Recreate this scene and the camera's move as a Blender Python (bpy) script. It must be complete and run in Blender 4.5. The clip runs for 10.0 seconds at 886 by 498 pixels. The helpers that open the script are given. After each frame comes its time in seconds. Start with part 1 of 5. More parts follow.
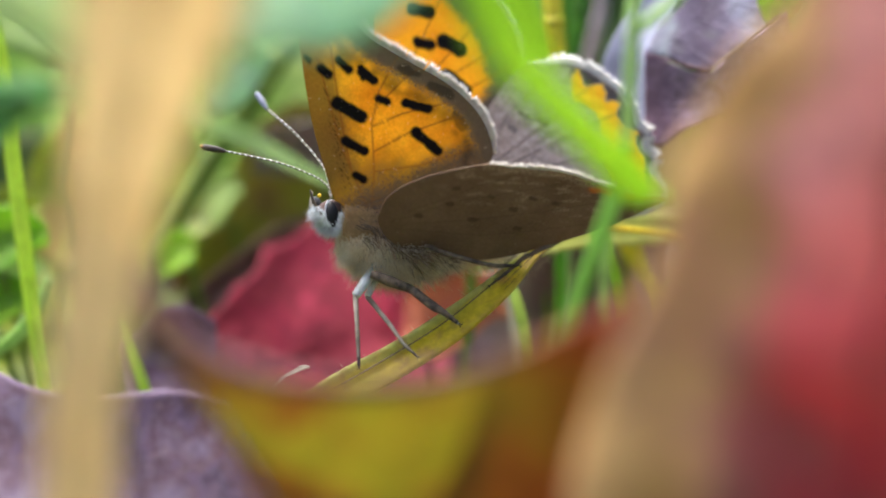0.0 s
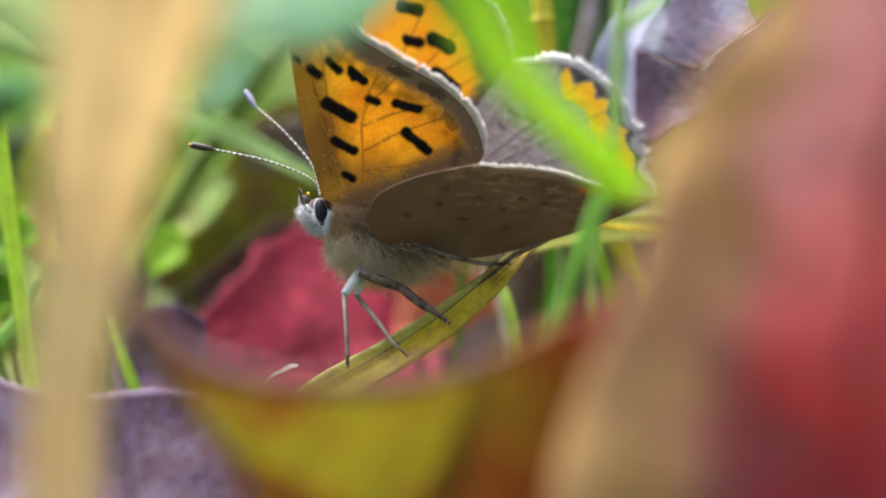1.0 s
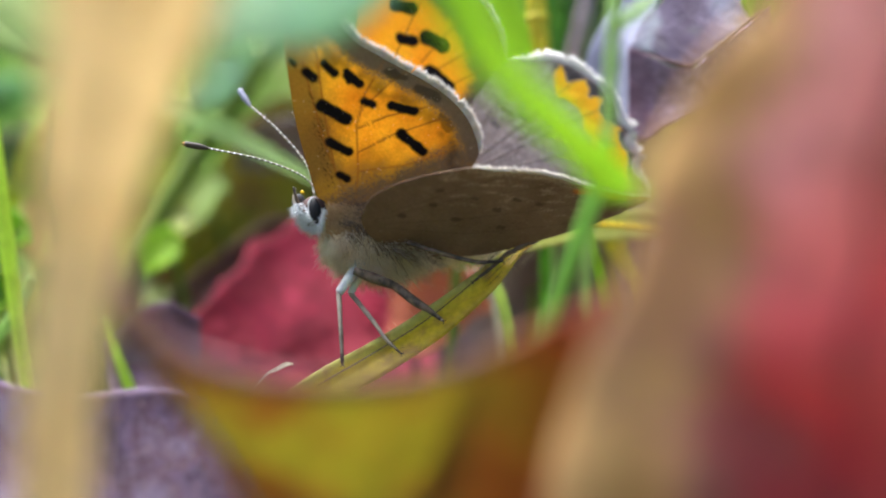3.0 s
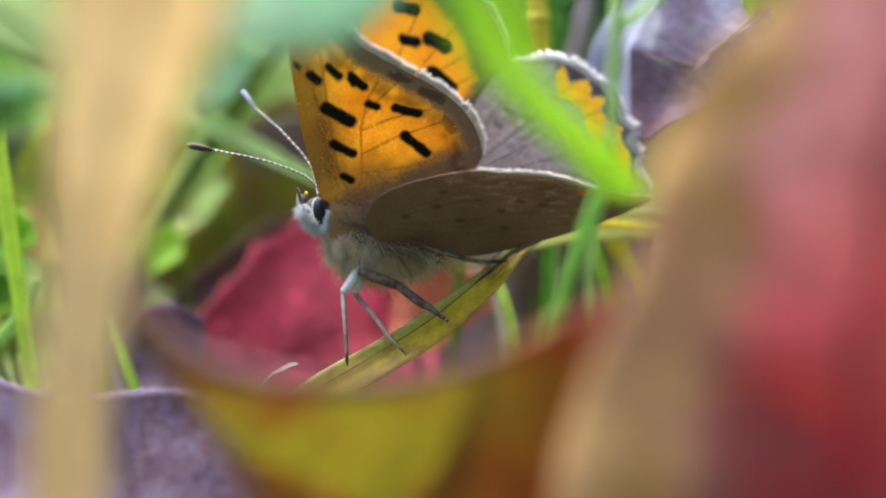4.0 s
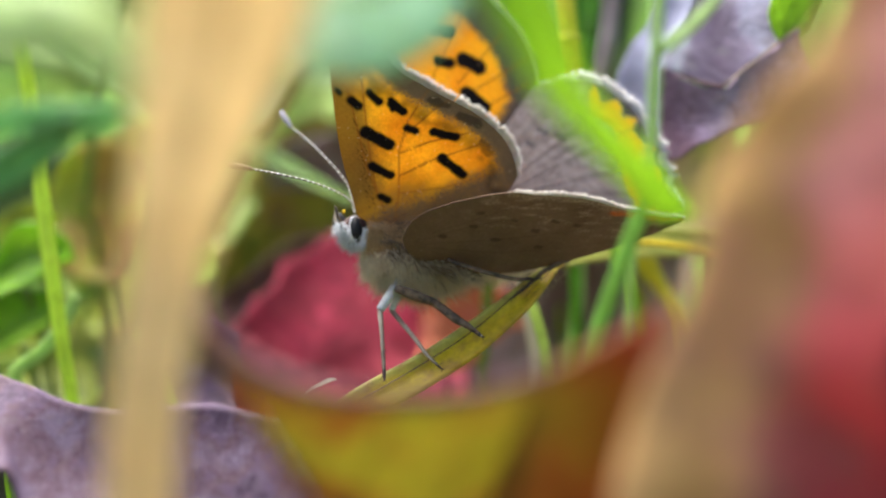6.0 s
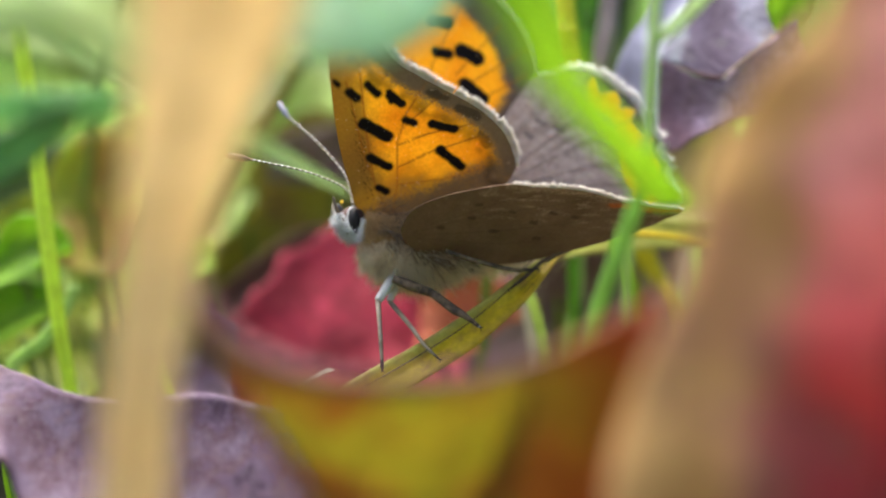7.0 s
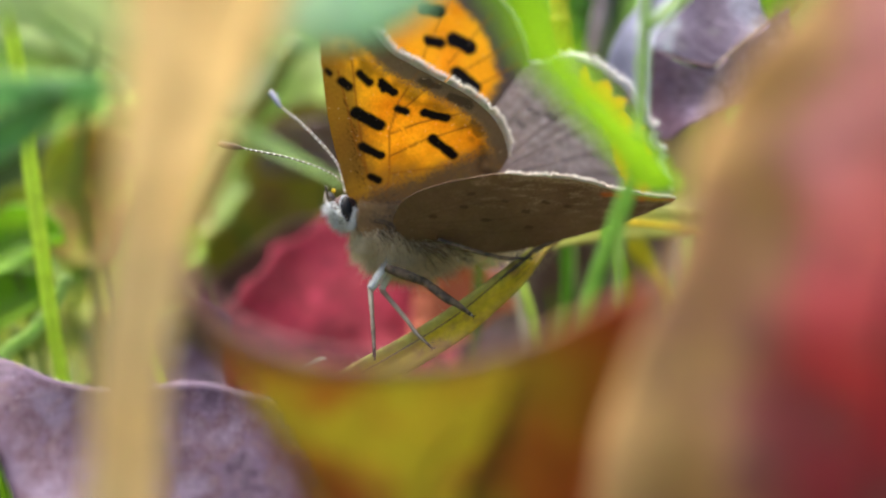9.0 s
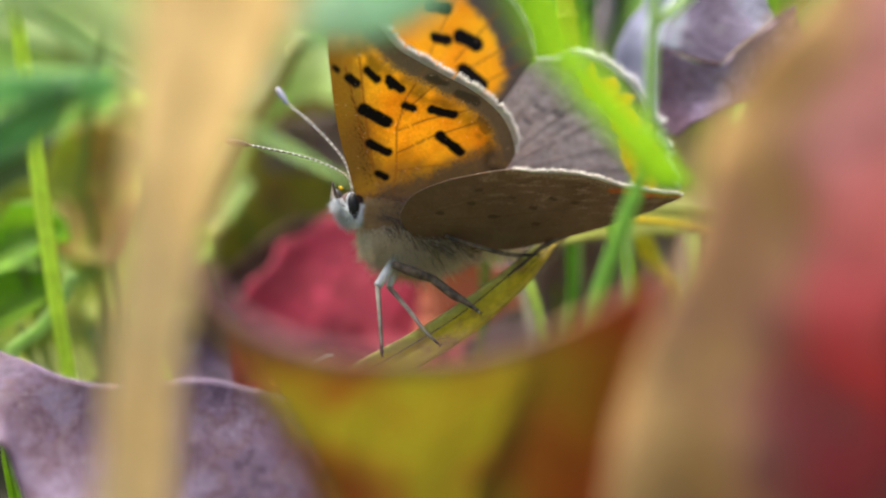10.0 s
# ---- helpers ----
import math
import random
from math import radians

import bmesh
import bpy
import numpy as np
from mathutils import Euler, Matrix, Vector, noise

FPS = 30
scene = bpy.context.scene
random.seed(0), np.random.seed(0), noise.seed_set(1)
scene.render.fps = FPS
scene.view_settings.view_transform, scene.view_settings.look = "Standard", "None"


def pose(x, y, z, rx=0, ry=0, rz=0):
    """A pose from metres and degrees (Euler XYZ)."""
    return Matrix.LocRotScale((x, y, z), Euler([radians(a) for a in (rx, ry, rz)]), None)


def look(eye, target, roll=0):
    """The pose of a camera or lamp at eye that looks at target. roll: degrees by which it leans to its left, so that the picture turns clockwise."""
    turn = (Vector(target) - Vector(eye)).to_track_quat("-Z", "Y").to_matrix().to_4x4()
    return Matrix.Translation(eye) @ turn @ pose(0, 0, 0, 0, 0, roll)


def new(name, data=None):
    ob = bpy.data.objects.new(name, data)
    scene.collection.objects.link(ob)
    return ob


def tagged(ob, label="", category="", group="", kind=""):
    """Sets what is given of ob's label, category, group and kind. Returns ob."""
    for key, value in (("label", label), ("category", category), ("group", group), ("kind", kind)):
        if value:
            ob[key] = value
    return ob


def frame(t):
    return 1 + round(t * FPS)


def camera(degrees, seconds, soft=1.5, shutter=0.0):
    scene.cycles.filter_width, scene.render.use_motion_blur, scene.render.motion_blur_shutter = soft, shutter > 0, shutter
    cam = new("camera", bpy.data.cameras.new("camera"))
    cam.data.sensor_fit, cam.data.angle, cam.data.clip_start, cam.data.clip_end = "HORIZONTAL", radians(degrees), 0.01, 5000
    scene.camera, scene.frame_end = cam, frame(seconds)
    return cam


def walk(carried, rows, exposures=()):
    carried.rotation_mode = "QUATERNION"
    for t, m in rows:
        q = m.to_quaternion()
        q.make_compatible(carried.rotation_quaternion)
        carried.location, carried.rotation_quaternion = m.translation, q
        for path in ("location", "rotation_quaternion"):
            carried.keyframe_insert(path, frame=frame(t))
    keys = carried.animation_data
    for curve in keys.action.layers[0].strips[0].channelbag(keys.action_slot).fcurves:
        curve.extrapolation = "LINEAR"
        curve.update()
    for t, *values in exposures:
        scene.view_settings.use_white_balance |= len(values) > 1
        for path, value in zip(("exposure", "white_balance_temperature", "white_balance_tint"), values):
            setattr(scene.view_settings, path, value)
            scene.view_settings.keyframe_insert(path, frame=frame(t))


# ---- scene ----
# Butterfly on a bent grass stem among autumn leaves, close up. Design frame: millimetres,
# x right, y ahead, z up, tilted and set above the ground by BASE.
BASE = pose(0, 0, 0.034, -15, 0, 0)
MM = 0.001

cam = camera(40.0, 10.0, soft=2.0)
cam.data.dof.use_dof = True
cam.data.dof.focus_distance = 0.0436
cam.data.dof.aperture_fstop = 22.0

PATH = [
    (0, 0.000, 0.000, 0.000, 0.000, 0.000, 0.000),
    (0.5, 0.105, 0.056, 0.023, -0.097, -0.019, 0.081),
    (1, 0.246, 0.060, 0.053, -0.196, -0.154, 0.048),
    (1.5, 0.239, 0.145, -0.110, -0.362, -0.219, 0.096),
    (2, 0.268, 0.017, -0.064, -0.363, -0.268, 0.092),
    (2.5, 0.325, 0.060, 0.047, -0.243, -0.276, 0.127),
    (3.8, 0.115, -0.175, 0.140, -0.859, -0.351, 0.373),
    (3.9, 0.098, -0.194, 0.147, -0.859, -0.357, 0.392),
    (4, 0.082, -0.212, 0.154, -0.509, -0.363, 0.411),
    (4.5, -0.239, -0.262, 0.167, -0.383, -0.120, 0.196),
    (5, -0.743, -0.680, 0.583, -0.148, 0.328, 0.341),
    (6.5, -1.093, -0.964, -0.000, -0.393, 0.438, 0.382),
    (7, -0.968, -0.956, -0.088, -0.278, 0.349, 0.360),
    (7.5, -0.952, -0.957, -0.198, -0.459, 0.204, 0.495),
    (8, -0.874, -1.009, -0.231, -0.525, 0.307, 0.469),
    (8.5, -0.936, -0.960, -0.360, -0.660, 0.188, 0.515),
    (9, -0.908, -0.938, -0.347, -0.563, 0.141, 0.428),
    (9.5, -1.052, -0.927, -0.504, -0.611, 0.284, 0.546),
    (10, -1.160, -0.936, -0.433, -0.546, 0.102, 0.470),
]
walk(cam, [(t, BASE @ pose(x * MM, y * MM, z * MM, 90 + pitch, roll, yaw))
           for t, x, y, z, yaw, pitch, roll in PATH],
     exposures=[(0, 1.57, 5950, 10), (2.5, 1.57, 5850, 10), (4.3, 1.57, 5650, 10), (5, 1.57, 5750, 10), (6.5, 1.56, 6150, 10), (8, 1.56, 6250, 10), (10, 1.56, 6250, 10)])

# ---- light: a bright overcast day ----
world = bpy.data.worlds.new("sky")
scene.world = world
world.use_nodes = True
wn = world.node_tree
sky = wn.nodes.new("ShaderNodeTexSky")
sky.sky_type = 'NISHITA'
sky.sun_disc = False
sky.sun_elevation = radians(64)
sky.sun_rotation = radians(-31)
sky.air_density, sky.dust_density, sky.ozone_density = 0.55, 6.0, 0.6
wn.nodes["Background"].inputs["Strength"].default_value = 0.15
wn.links.new(sky.outputs[0], wn.nodes["Background"].inputs["Color"])
sun = new("sun", bpy.data.lights.new("sun", 'SUN'))
sun.data.energy, sun.data.angle, sun.data.color = 4.3, radians(40), (1.0, 0.95, 0.86)
sun.matrix_world = look((-0.25, 0.42, 1.0), (0, 0, 0))


# ---- materials ----
def nodes_of(name):
    m = bpy.data.materials.new(name)
    m.use_nodes = True
    return m, m.node_tree, m.node_tree.nodes["Principled BSDF"]


def noise_node(nt, scale, detail=4.0, vec=None, rough=0.55):
    n = nt.nodes.new("ShaderNodeTexNoise")
    n.inputs["Scale"].default_value = scale
    n.inputs["Detail"].default_value = detail
    n.inputs["Roughness"].default_value = rough
    if vec is not None:
        nt.links.new(vec, n.inputs["Vector"])
    return n.outputs["Fac"]


def ramp(nt, fac, stops):
    r = nt.nodes.new("ShaderNodeValToRGB")
    e = r.color_ramp.elements
    while len(e) < len(stops):
        e.new(0.5)
    for el, (p, c) in zip(e, stops):
        el.position, el.color = p, (*c, 1)
    nt.links.new(fac, r.inputs["Fac"])
    return r.outputs["Color"]


def mix(nt, fac, a, b, blend='MIX'):
    n = nt.nodes.new("ShaderNodeMix")
    n.data_type, n.blend_type = 'RGBA', blend
    for sock, v in ((n.inputs["Factor"], fac), (n.inputs["A"], a), (n.inputs["B"], b)):
        if isinstance(v, bpy.types.NodeSocket):
            nt.links.new(v, sock)
        elif isinstance(v, tuple):
            sock.default_value = (*v, 1)
        else:
            sock.default_value = v
    return n.outputs["Result"]


def math_node(nt, op, a, b=0.0, c=0.0):
    n = nt.nodes.new("ShaderNodeMath")
    n.operation = op
    for sock, v in zip(n.inputs, (a, b, c)):
        if isinstance(v, bpy.types.NodeSocket):
            nt.links.new(v, sock)
        else:
            sock.default_value = v
    return n.outputs[0]


def finish(nt, bsdf, colour, rough, bump_fac=None, bump=0.0, thin=0.0, thin_colour=None, gloss=0.3):
    """Colour, relief and, for thin tissue, light that comes through it."""
    nt.links.new(colour, bsdf.inputs["Base Color"])
    bsdf.inputs["Roughness"].default_value = rough
    bsdf.inputs["Specular IOR Level"].default_value = gloss
    if bump_fac is not None:
        b = nt.nodes.new("ShaderNodeBump")
        b.inputs["Strength"].default_value = 0.7
        b.inputs["Distance"].default_value = bump * MM
        nt.links.new(bump_fac, b.inputs["Height"])
        nt.links.new(b.outputs[0], bsdf.inputs["Normal"])
    if thin:
        tr = nt.nodes.new("ShaderNodeBsdfTranslucent")
        ga = nt.nodes.new("ShaderNodeGamma")
        ga.inputs["Gamma"].default_value = 0.75
        nt.links.new(thin_colour or colour, ga.inputs["Color"])
        nt.links.new(ga.outputs[0], tr.inputs["Color"])
        ms = nt.nodes.new("ShaderNodeMixShader")
        ms.inputs[0].default_value = thin
        nt.links.new(bsdf.outputs[0], ms.inputs[1])
        nt.links.new(tr.outputs[0], ms.inputs[2])
        nt.links.new(ms.outputs[0], nt.nodes["Material Output"].inputs["Surface"])


def plain(name, a, b, scale=400.0, rough=0.6, bump=0.03, thin=0.0, c=None):
    """Two or three colours in patches, with finer grain on top."""
    m, nt, bsdf = nodes_of(name)
    co = nt.nodes.new("ShaderNodeTexCoord").outputs["Object"]
    big = noise_node(nt, scale, 3.0, co)
    fine = noise_node(nt, scale * 9, 3.0, co)
    stops = [(0.35, a), (0.65, b)] if c is None else [(0.3, a), (0.5, b), (0.7, c)]
    col = ramp(nt, big, stops)
    grain = ramp(nt, fine, [(0.3, (0.72, 0.72, 0.72)), (0.7, (1.0, 1.0, 1.0))])
    col = mix(nt, 1.0, col, grain, 'MULTIPLY')
    finish(nt, bsdf, col, rough, fine, bump, thin)
    return m


def leafy(name, stops, vein, scale=250.0, rough=0.5, bump=0.06, thin=0.35, ribs=7.0, vein_amount=0.5, across="",
          spots=None, blotch=None, slope=0.0, stray=0.8, specks=None, along=None):
    """Leaf tissue: patches of colour, side veins that branch from a midrib, and speckles."""
    m, nt, bsdf = nodes_of(name)
    tc = nt.nodes.new("ShaderNodeTexCoord")
    co = tc.outputs["Object"]
    sep = nt.nodes.new("ShaderNodeSeparateXYZ")
    nt.links.new(tc.outputs["UV"], sep.inputs[0])
    big = noise_node(nt, scale, 4.0, co)
    fine = noise_node(nt, scale * 11, 4.0, co)
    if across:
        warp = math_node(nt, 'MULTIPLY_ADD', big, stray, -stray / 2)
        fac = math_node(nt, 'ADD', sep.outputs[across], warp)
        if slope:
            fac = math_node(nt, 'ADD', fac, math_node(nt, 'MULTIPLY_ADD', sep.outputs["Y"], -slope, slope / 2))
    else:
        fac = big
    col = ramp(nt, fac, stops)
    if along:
        # past its margin the colour ramps from end to end, with shade painted in
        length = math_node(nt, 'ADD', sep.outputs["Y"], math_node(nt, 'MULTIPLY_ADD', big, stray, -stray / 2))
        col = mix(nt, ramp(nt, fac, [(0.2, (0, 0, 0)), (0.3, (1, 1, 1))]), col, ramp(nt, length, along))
    # side veins run slantwise from the midrib
    side = math_node(nt, 'ABSOLUTE', math_node(nt, 'SUBTRACT', sep.outputs["X"], 0.5))
    slant = math_node(nt, 'MULTIPLY_ADD', side, -0.55, sep.outputs["Y"])
    warp2 = math_node(nt, 'MULTIPLY_ADD', big, 0.06, slant)
    saw = math_node(nt, 'PINGPONG', math_node(nt, 'MULTIPLY', warp2, ribs), 0.5)
    line = math_node(nt, 'SUBTRACT', 1.0, math_node(nt, 'MULTIPLY', saw, 14.0))
    rib = math_node(nt, 'SUBTRACT', 1.0, math_node(nt, 'MULTIPLY', side, 45.0))
    veins = math_node(nt, 'MAXIMUM', math_node(nt, 'MAXIMUM', line, rib), 0.0)
    veins = math_node(nt, 'MINIMUM', veins, 1.0)
    col = mix(nt, math_node(nt, 'MULTIPLY', veins, vein_amount), col, vein)
    if blotch:
        wide, tone, much = blotch
        mask = ramp(nt, noise_node(nt, wide, 3.0, co), [(0.49, (0, 0, 0)), (0.6, (much, much, much))])
        col = mix(nt, mask, col, tone)
    if spots:
        mask = ramp(nt, noise_node(nt, scale * 4.0, 3.0, co), [(0.54, (0, 0, 0)), (0.74, (0.85, 0.85, 0.85))])
        col = mix(nt, mask, col, spots)
    if specks:
        mask = ramp(nt, noise_node(nt, scale * 16.0, 3.0, co), [(0.56, (0, 0, 0)), (0.72, (0.7, 0.7, 0.7))])
        col = mix(nt, mask, col, specks)
    grain = ramp(nt, fine, [(0.3, (0.7, 0.7, 0.7)), (0.7, (1.05, 1.05, 1.05))])
    col = mix(nt, 1.0, col, grain, 'MULTIPLY')
    height = math_node(nt, 'MULTIPLY_ADD', veins, 1.5 * vein_amount, fine)
    finish(nt, bsdf, col, rough, height, bump, thin)
    return m


def wing_mat(name, ground, margin, spot, vein, thin=0.25, warm=None, flecks=0.3):
    """Wing scales: the colour attribute carries the markings (margin, spots, veins, second colour)."""
    m, nt, bsdf = nodes_of(name)
    co = nt.nodes.new("ShaderNodeTexCoord").outputs["Object"]
    at = nt.nodes.new("ShaderNodeAttribute")
    at.attribute_name = "marks"
    sep = nt.nodes.new("ShaderNodeSeparateColor")
    nt.links.new(at.outputs["Color"], sep.inputs[0])
    big = noise_node(nt, 500.0, 3.0, co)
    scales = noise_node(nt, 9000.0, 2.0, co)
    col = ramp(nt, big, ground)
    dust = math_node(nt, 'MULTIPLY_ADD', noise_node(nt, 9000.0, 3.0, co), 8.0, -4.0)
    brown = math_node(nt, 'ADD', sep.outputs[0], math_node(nt, 'MULTIPLY', dust, math_node(nt, 'MULTIPLY', sep.outputs[0], math_node(nt, 'SUBTRACT', 1.0, sep.outputs[0]))))
    brown = math_node(nt, 'MINIMUM', math_node(nt, 'MAXIMUM', brown, 0.0), 1.0)
    col = mix(nt, brown, col, margin)
    if warm is not None:
        col = mix(nt, at.outputs["Alpha"], col, warm)
    col = mix(nt, math_node(nt, 'MULTIPLY', sep.outputs[2], 0.75), col, vein)
    col = mix(nt, sep.outputs[1], col, spot)
    grain = ramp(nt, scales, [(0.3, (0.87, 0.87, 0.87)), (0.75, (1.08, 1.07, 1.05))])
    col = mix(nt, 1.0, col, grain, 'MULTIPLY')
    # sparkle of the scales, painted as pale flecks in the base colour
    glint = ramp(nt, noise_node(nt, 5200.0, 1.0, co), [(0.7, (0, 0, 0)), (0.78, (flecks, flecks, flecks))])
    col = mix(nt, glint, col, (0.85, 0.72, 0.5))
    finish(nt, bsdf, col, 0.65, scales, 0.02, thin, None, 0.12)
    return m


# ---- geometry helpers ----
def run(pts, t):
    """A smooth curve through the given points, t from 0 to 1."""
    n = len(pts) - 1
    i = min(int(t * n), n - 1)
    f = t * n - i
    p = [Vector(pts[max(0, min(n, j))]) for j in (i - 1, i, i + 1, i + 2)]
    return 0.5 * ((2 * p[1]) + (p[2] - p[0]) * f + (2 * p[0] - 5 * p[1] + 4 * p[2] - p[3]) * f * f
                  + (3 * p[1] - p[0] - 3 * p[2] + p[3]) * f ** 3)


def mesh_ob(name, verts, faces, mat, parent=None, label="", smooth=True, uvs=None):
    me = bpy.data.meshes.new(name)
    me.from_pydata([tuple(c * MM for c in v) for v in verts], [], faces)
    me.materials.append(mat)
    if smooth:
        me.polygons.foreach_set("use_smooth", [True] * len(me.polygons))
    if uvs is not None:
        lay = me.uv_layers.new(name="UVMap")
        idx = np.empty(len(me.loops), dtype=np.int32)
        me.loops.foreach_get("vertex_index", idx)
        lay.data.foreach_set("uv", np.asarray(uvs, dtype=np.float32)[idx].ravel())
    ob = new(name, me)
    if parent is not None:
        ob.parent = parent
    else:
        ob.matrix_world = BASE
    if label:
        tagged(ob, label)
    return ob


def root(name, label, category, group="", kind=""):
    ob = new(name)
    ob.empty_display_size = 0.002
    ob.matrix_world = BASE
    return tagged(ob, label, category, group, kind)


def grid_faces(n, m, off=0, flip=False):
    out = []
    for i in range(n - 1):
        for j in range(m - 1):
            a = off + i * m + j
            q = (a, a + m, a + m + 1, a + 1)
            out.append(q[::-1] if flip else q)
    return out


def sheet_data(surface, n, m, thick, ripple=0.0, scale=0.25, seed=0.0):
    """A closed thin slab over surface(t, s); returns verts, faces and UVs."""
    P = [[Vector(surface(i / (n - 1), j / (m - 1))) for j in range(m)] for i in range(n)]
    if ripple:
        for row in P:
            for p in row:
                q = p * scale + Vector((seed, seed * 1.7, 0))
                p += ripple * Vector((noise.noise(q), noise.noise(q + Vector((9, 0, 0))), noise.noise(q + Vector((0, 9, 0)))))
    top, bot, uv = [], [], []
    for i in range(n):
        for j in range(m):
            du = P[min(i + 1, n - 1)][j] - P[max(i - 1, 0)][j]
            dv = P[i][min(j + 1, m - 1)] - P[i][max(j - 1, 0)]
            nn = du.cross(dv)
            nn = nn.normalized() if nn.length > 1e-9 else Vector((0, 0, 1))
            top.append(P[i][j] + nn * thick / 2)
            bot.append(P[i][j] - nn * thick / 2)
            uv.append((j / (m - 1), i / (n - 1)))
    k = n * m
    faces = grid_faces(n, m) + grid_faces(n, m, k, True)
    rim = [i * m for i in range(n)] + [(n - 1) * m + j for j in range(1, m)] + [i * m + m - 1 for i in range(n - 2, -1, -1)] + [j for j in range(m - 2, 0, -1)]
    for a, b in zip(rim, rim[1:] + rim[:1]):
        faces.append((b, a, a + k, b + k))
    return top + bot, faces, uv + uv


def sheet(name, A, B, mat, parent, bulge=0.0, n=48, m=20, thick=0.12, ripple=0.0, seed=0.0, label="", scale=0.25, edge=0.0, rib=None, rib_r=0.09, veins=0, rim=None, rim_r=0.06):
    """A leaf blade between two edges A and B (curves through points), bulging across."""
    def surf(t, s):
        a, b = run(A, t), run(B, t)
        e = edge * (noise.noise(Vector((t * 14, seed, 3.0))) + 0.6 * noise.noise(Vector((t * 37, seed, 7.0))))
        p = a.lerp(b, s)
        along = run(A, min(t + 0.02, 1)) - run(A, max(t - 0.02, 0)) + run(B, min(t + 0.02, 1)) - run(B, max(t - 0.02, 0))
        nn = along.cross(b - a)
        nn = nn.normalized() if nn.length > 1e-9 else Vector((0, 0, 1))
        p += nn * bulge * 4 * s * (1 - s)
        if edge:
            p += (a - b).normalized() * e * (1 - s) ** 5
        return p
    v, f, uv = sheet_data(surf, n, m, thick, ripple, scale, seed)
    ob = mesh_ob(name, v, f, mat, parent, label, uvs=uv)
    if rim:
        tube("rim", [(Vector(v[i * m]) + Vector(v[n * m + i * m])) / 2 for i in range(n)], [rim_r, rim_r], rim, parent, n, 6, "pale rim of the leaf")
    if rib:
        near = [min((Vector(v[i * m + j]), Vector(v[n * m + i * m + j])), key=lambda q: q.y) for i in range(n) for j in range(m)]
        grid = lambda t, s: near[min(n - 1, round(t * (n - 1))) * m + min(m - 1, round(s * (m - 1)))]
        tube("midrib", [grid(i / 10, 0.5) for i in range(11)], [rib_r, rib_r * 0.8, rib_r * 0.4], rib, parent, 40, 6)
        for q in range(veins):
            t0 = (q + 0.6) / (veins + 0.6)
            for side in (-1, 1):
                tube("vein", [grid(min(1, t0 + 0.22 * w), 0.5 + side * 0.46 * w) for w in (0, 0.35, 0.7, 1.0)], [rib_r * 0.5, rib_r * 0.4, rib_r * 0.2], rib, parent, 20, 5)
    return ob


def strip(name, pts, widths, side, mat, parent, fold=0.0, thick=0.08, n=40, m=9, ripple=0.0, seed=0.0, label="", rib=None, rib_r=0.05):
    """A grass blade along a curve: widths along it, side the direction across it, fold its V."""
    def surf(t, s):
        p = run(pts, t)
        d = run(pts, min(t + 0.02, 1)) - run(pts, max(t - 0.02, 0))
        d.normalize()
        sd = Vector(side) - d * d.dot(Vector(side))
        sd.normalize()
        nn = d.cross(sd)
        k = t * (len(widths) - 1)
        i = min(int(k), len(widths) - 2)
        w = widths[i] + (widths[i + 1] - widths[i]) * (k - i)
        x = 2 * s - 1
        return p + sd * x * w / 2 + nn * (abs(x) - 0.5) * fold * w
    v, f, uv = sheet_data(surf, n, m, thick, ripple, 0.4, seed)
    if rib:
        mid = [min((Vector(v[i * m + m // 2]), Vector(v[n * m + i * m + m // 2])), key=lambda q: q.y) for i in range(n)]
        tube("midrib", mid[::3] + mid[-1:], [rib_r, rib_r * 0.5], rib, parent, 40, 6)
    return mesh_ob(name, v, f, mat, parent, label, uvs=uv)


def tube_data(pts, radii, n=24, k=10):
    verts, faces = [], []
    ref = Vector((0.3, 0.2, 1.0)).normalized()
    for i in range(n):
        t = i / (n - 1)
        p = run(pts, t)
        d = (run(pts, min(t + 0.01, 1)) - run(pts, max(t - 0.01, 0))).normalized()
        a = d.cross(ref)
        if a.length < 0.05:
            a = d.cross(Vector((1, 0, 0)))
        a.normalize()
        b = d.cross(a)
        q = t * (len(radii) - 1)
        j = min(int(q), len(radii) - 2)
        r = radii[j] + (radii[j + 1] - radii[j]) * (q - j)
        for c in range(k):
            an = 2 * math.pi * c / k
            verts.append(p + (a * math.cos(an) + b * math.sin(an)) * r)
    for i in range(n - 1):
        for c in range(k):
            faces.append((i * k + c, i * k + (c + 1) % k, (i + 1) * k + (c + 1) % k, (i + 1) * k + c))
    faces.append(tuple(range(k))[::-1])
    faces.append(tuple((n - 1) * k + c for c in range(k)))
    return verts, faces


def tube(name, pts, radii, mat, parent, n=24, k=10, label=""):
    v, f = tube_data(pts, radii, n, k)
    uv = [((i % k) / k, (i // k) / (n - 1)) for i in range(n * k)]
    return mesh_ob(name, v, f, mat, parent, label, uvs=uv)


def blob(name, centre, axes, radii, mat, parent, n=28, k=32, lump=0.0, label=""):
    """An ellipsoid on three axes, a little uneven."""
    c = Vector(centre)
    ax = [Vector(a).normalized() for a in axes]
    verts, faces = [], []
    for i in range(n + 1):
        th = math.pi * i / n
        for j in range(k):
            ph = 2 * math.pi * j / k
            d = (math.cos(th), math.sin(th) * math.cos(ph), math.sin(th) * math.sin(ph))
            p = c + sum((ax[q] * radii[q] * d[q] for q in range(3)), Vector())
            verts.append(p + (p - c).normalized() * lump * noise.noise(p * 1.3))
    for i in range(n):
        for j in range(k):
            faces.append((i * k + j, i * k + (j + 1) % k, (i + 1) * k + (j + 1) % k, (i + 1) * k + j))
    return mesh_ob(name, verts, faces, mat, parent, label)


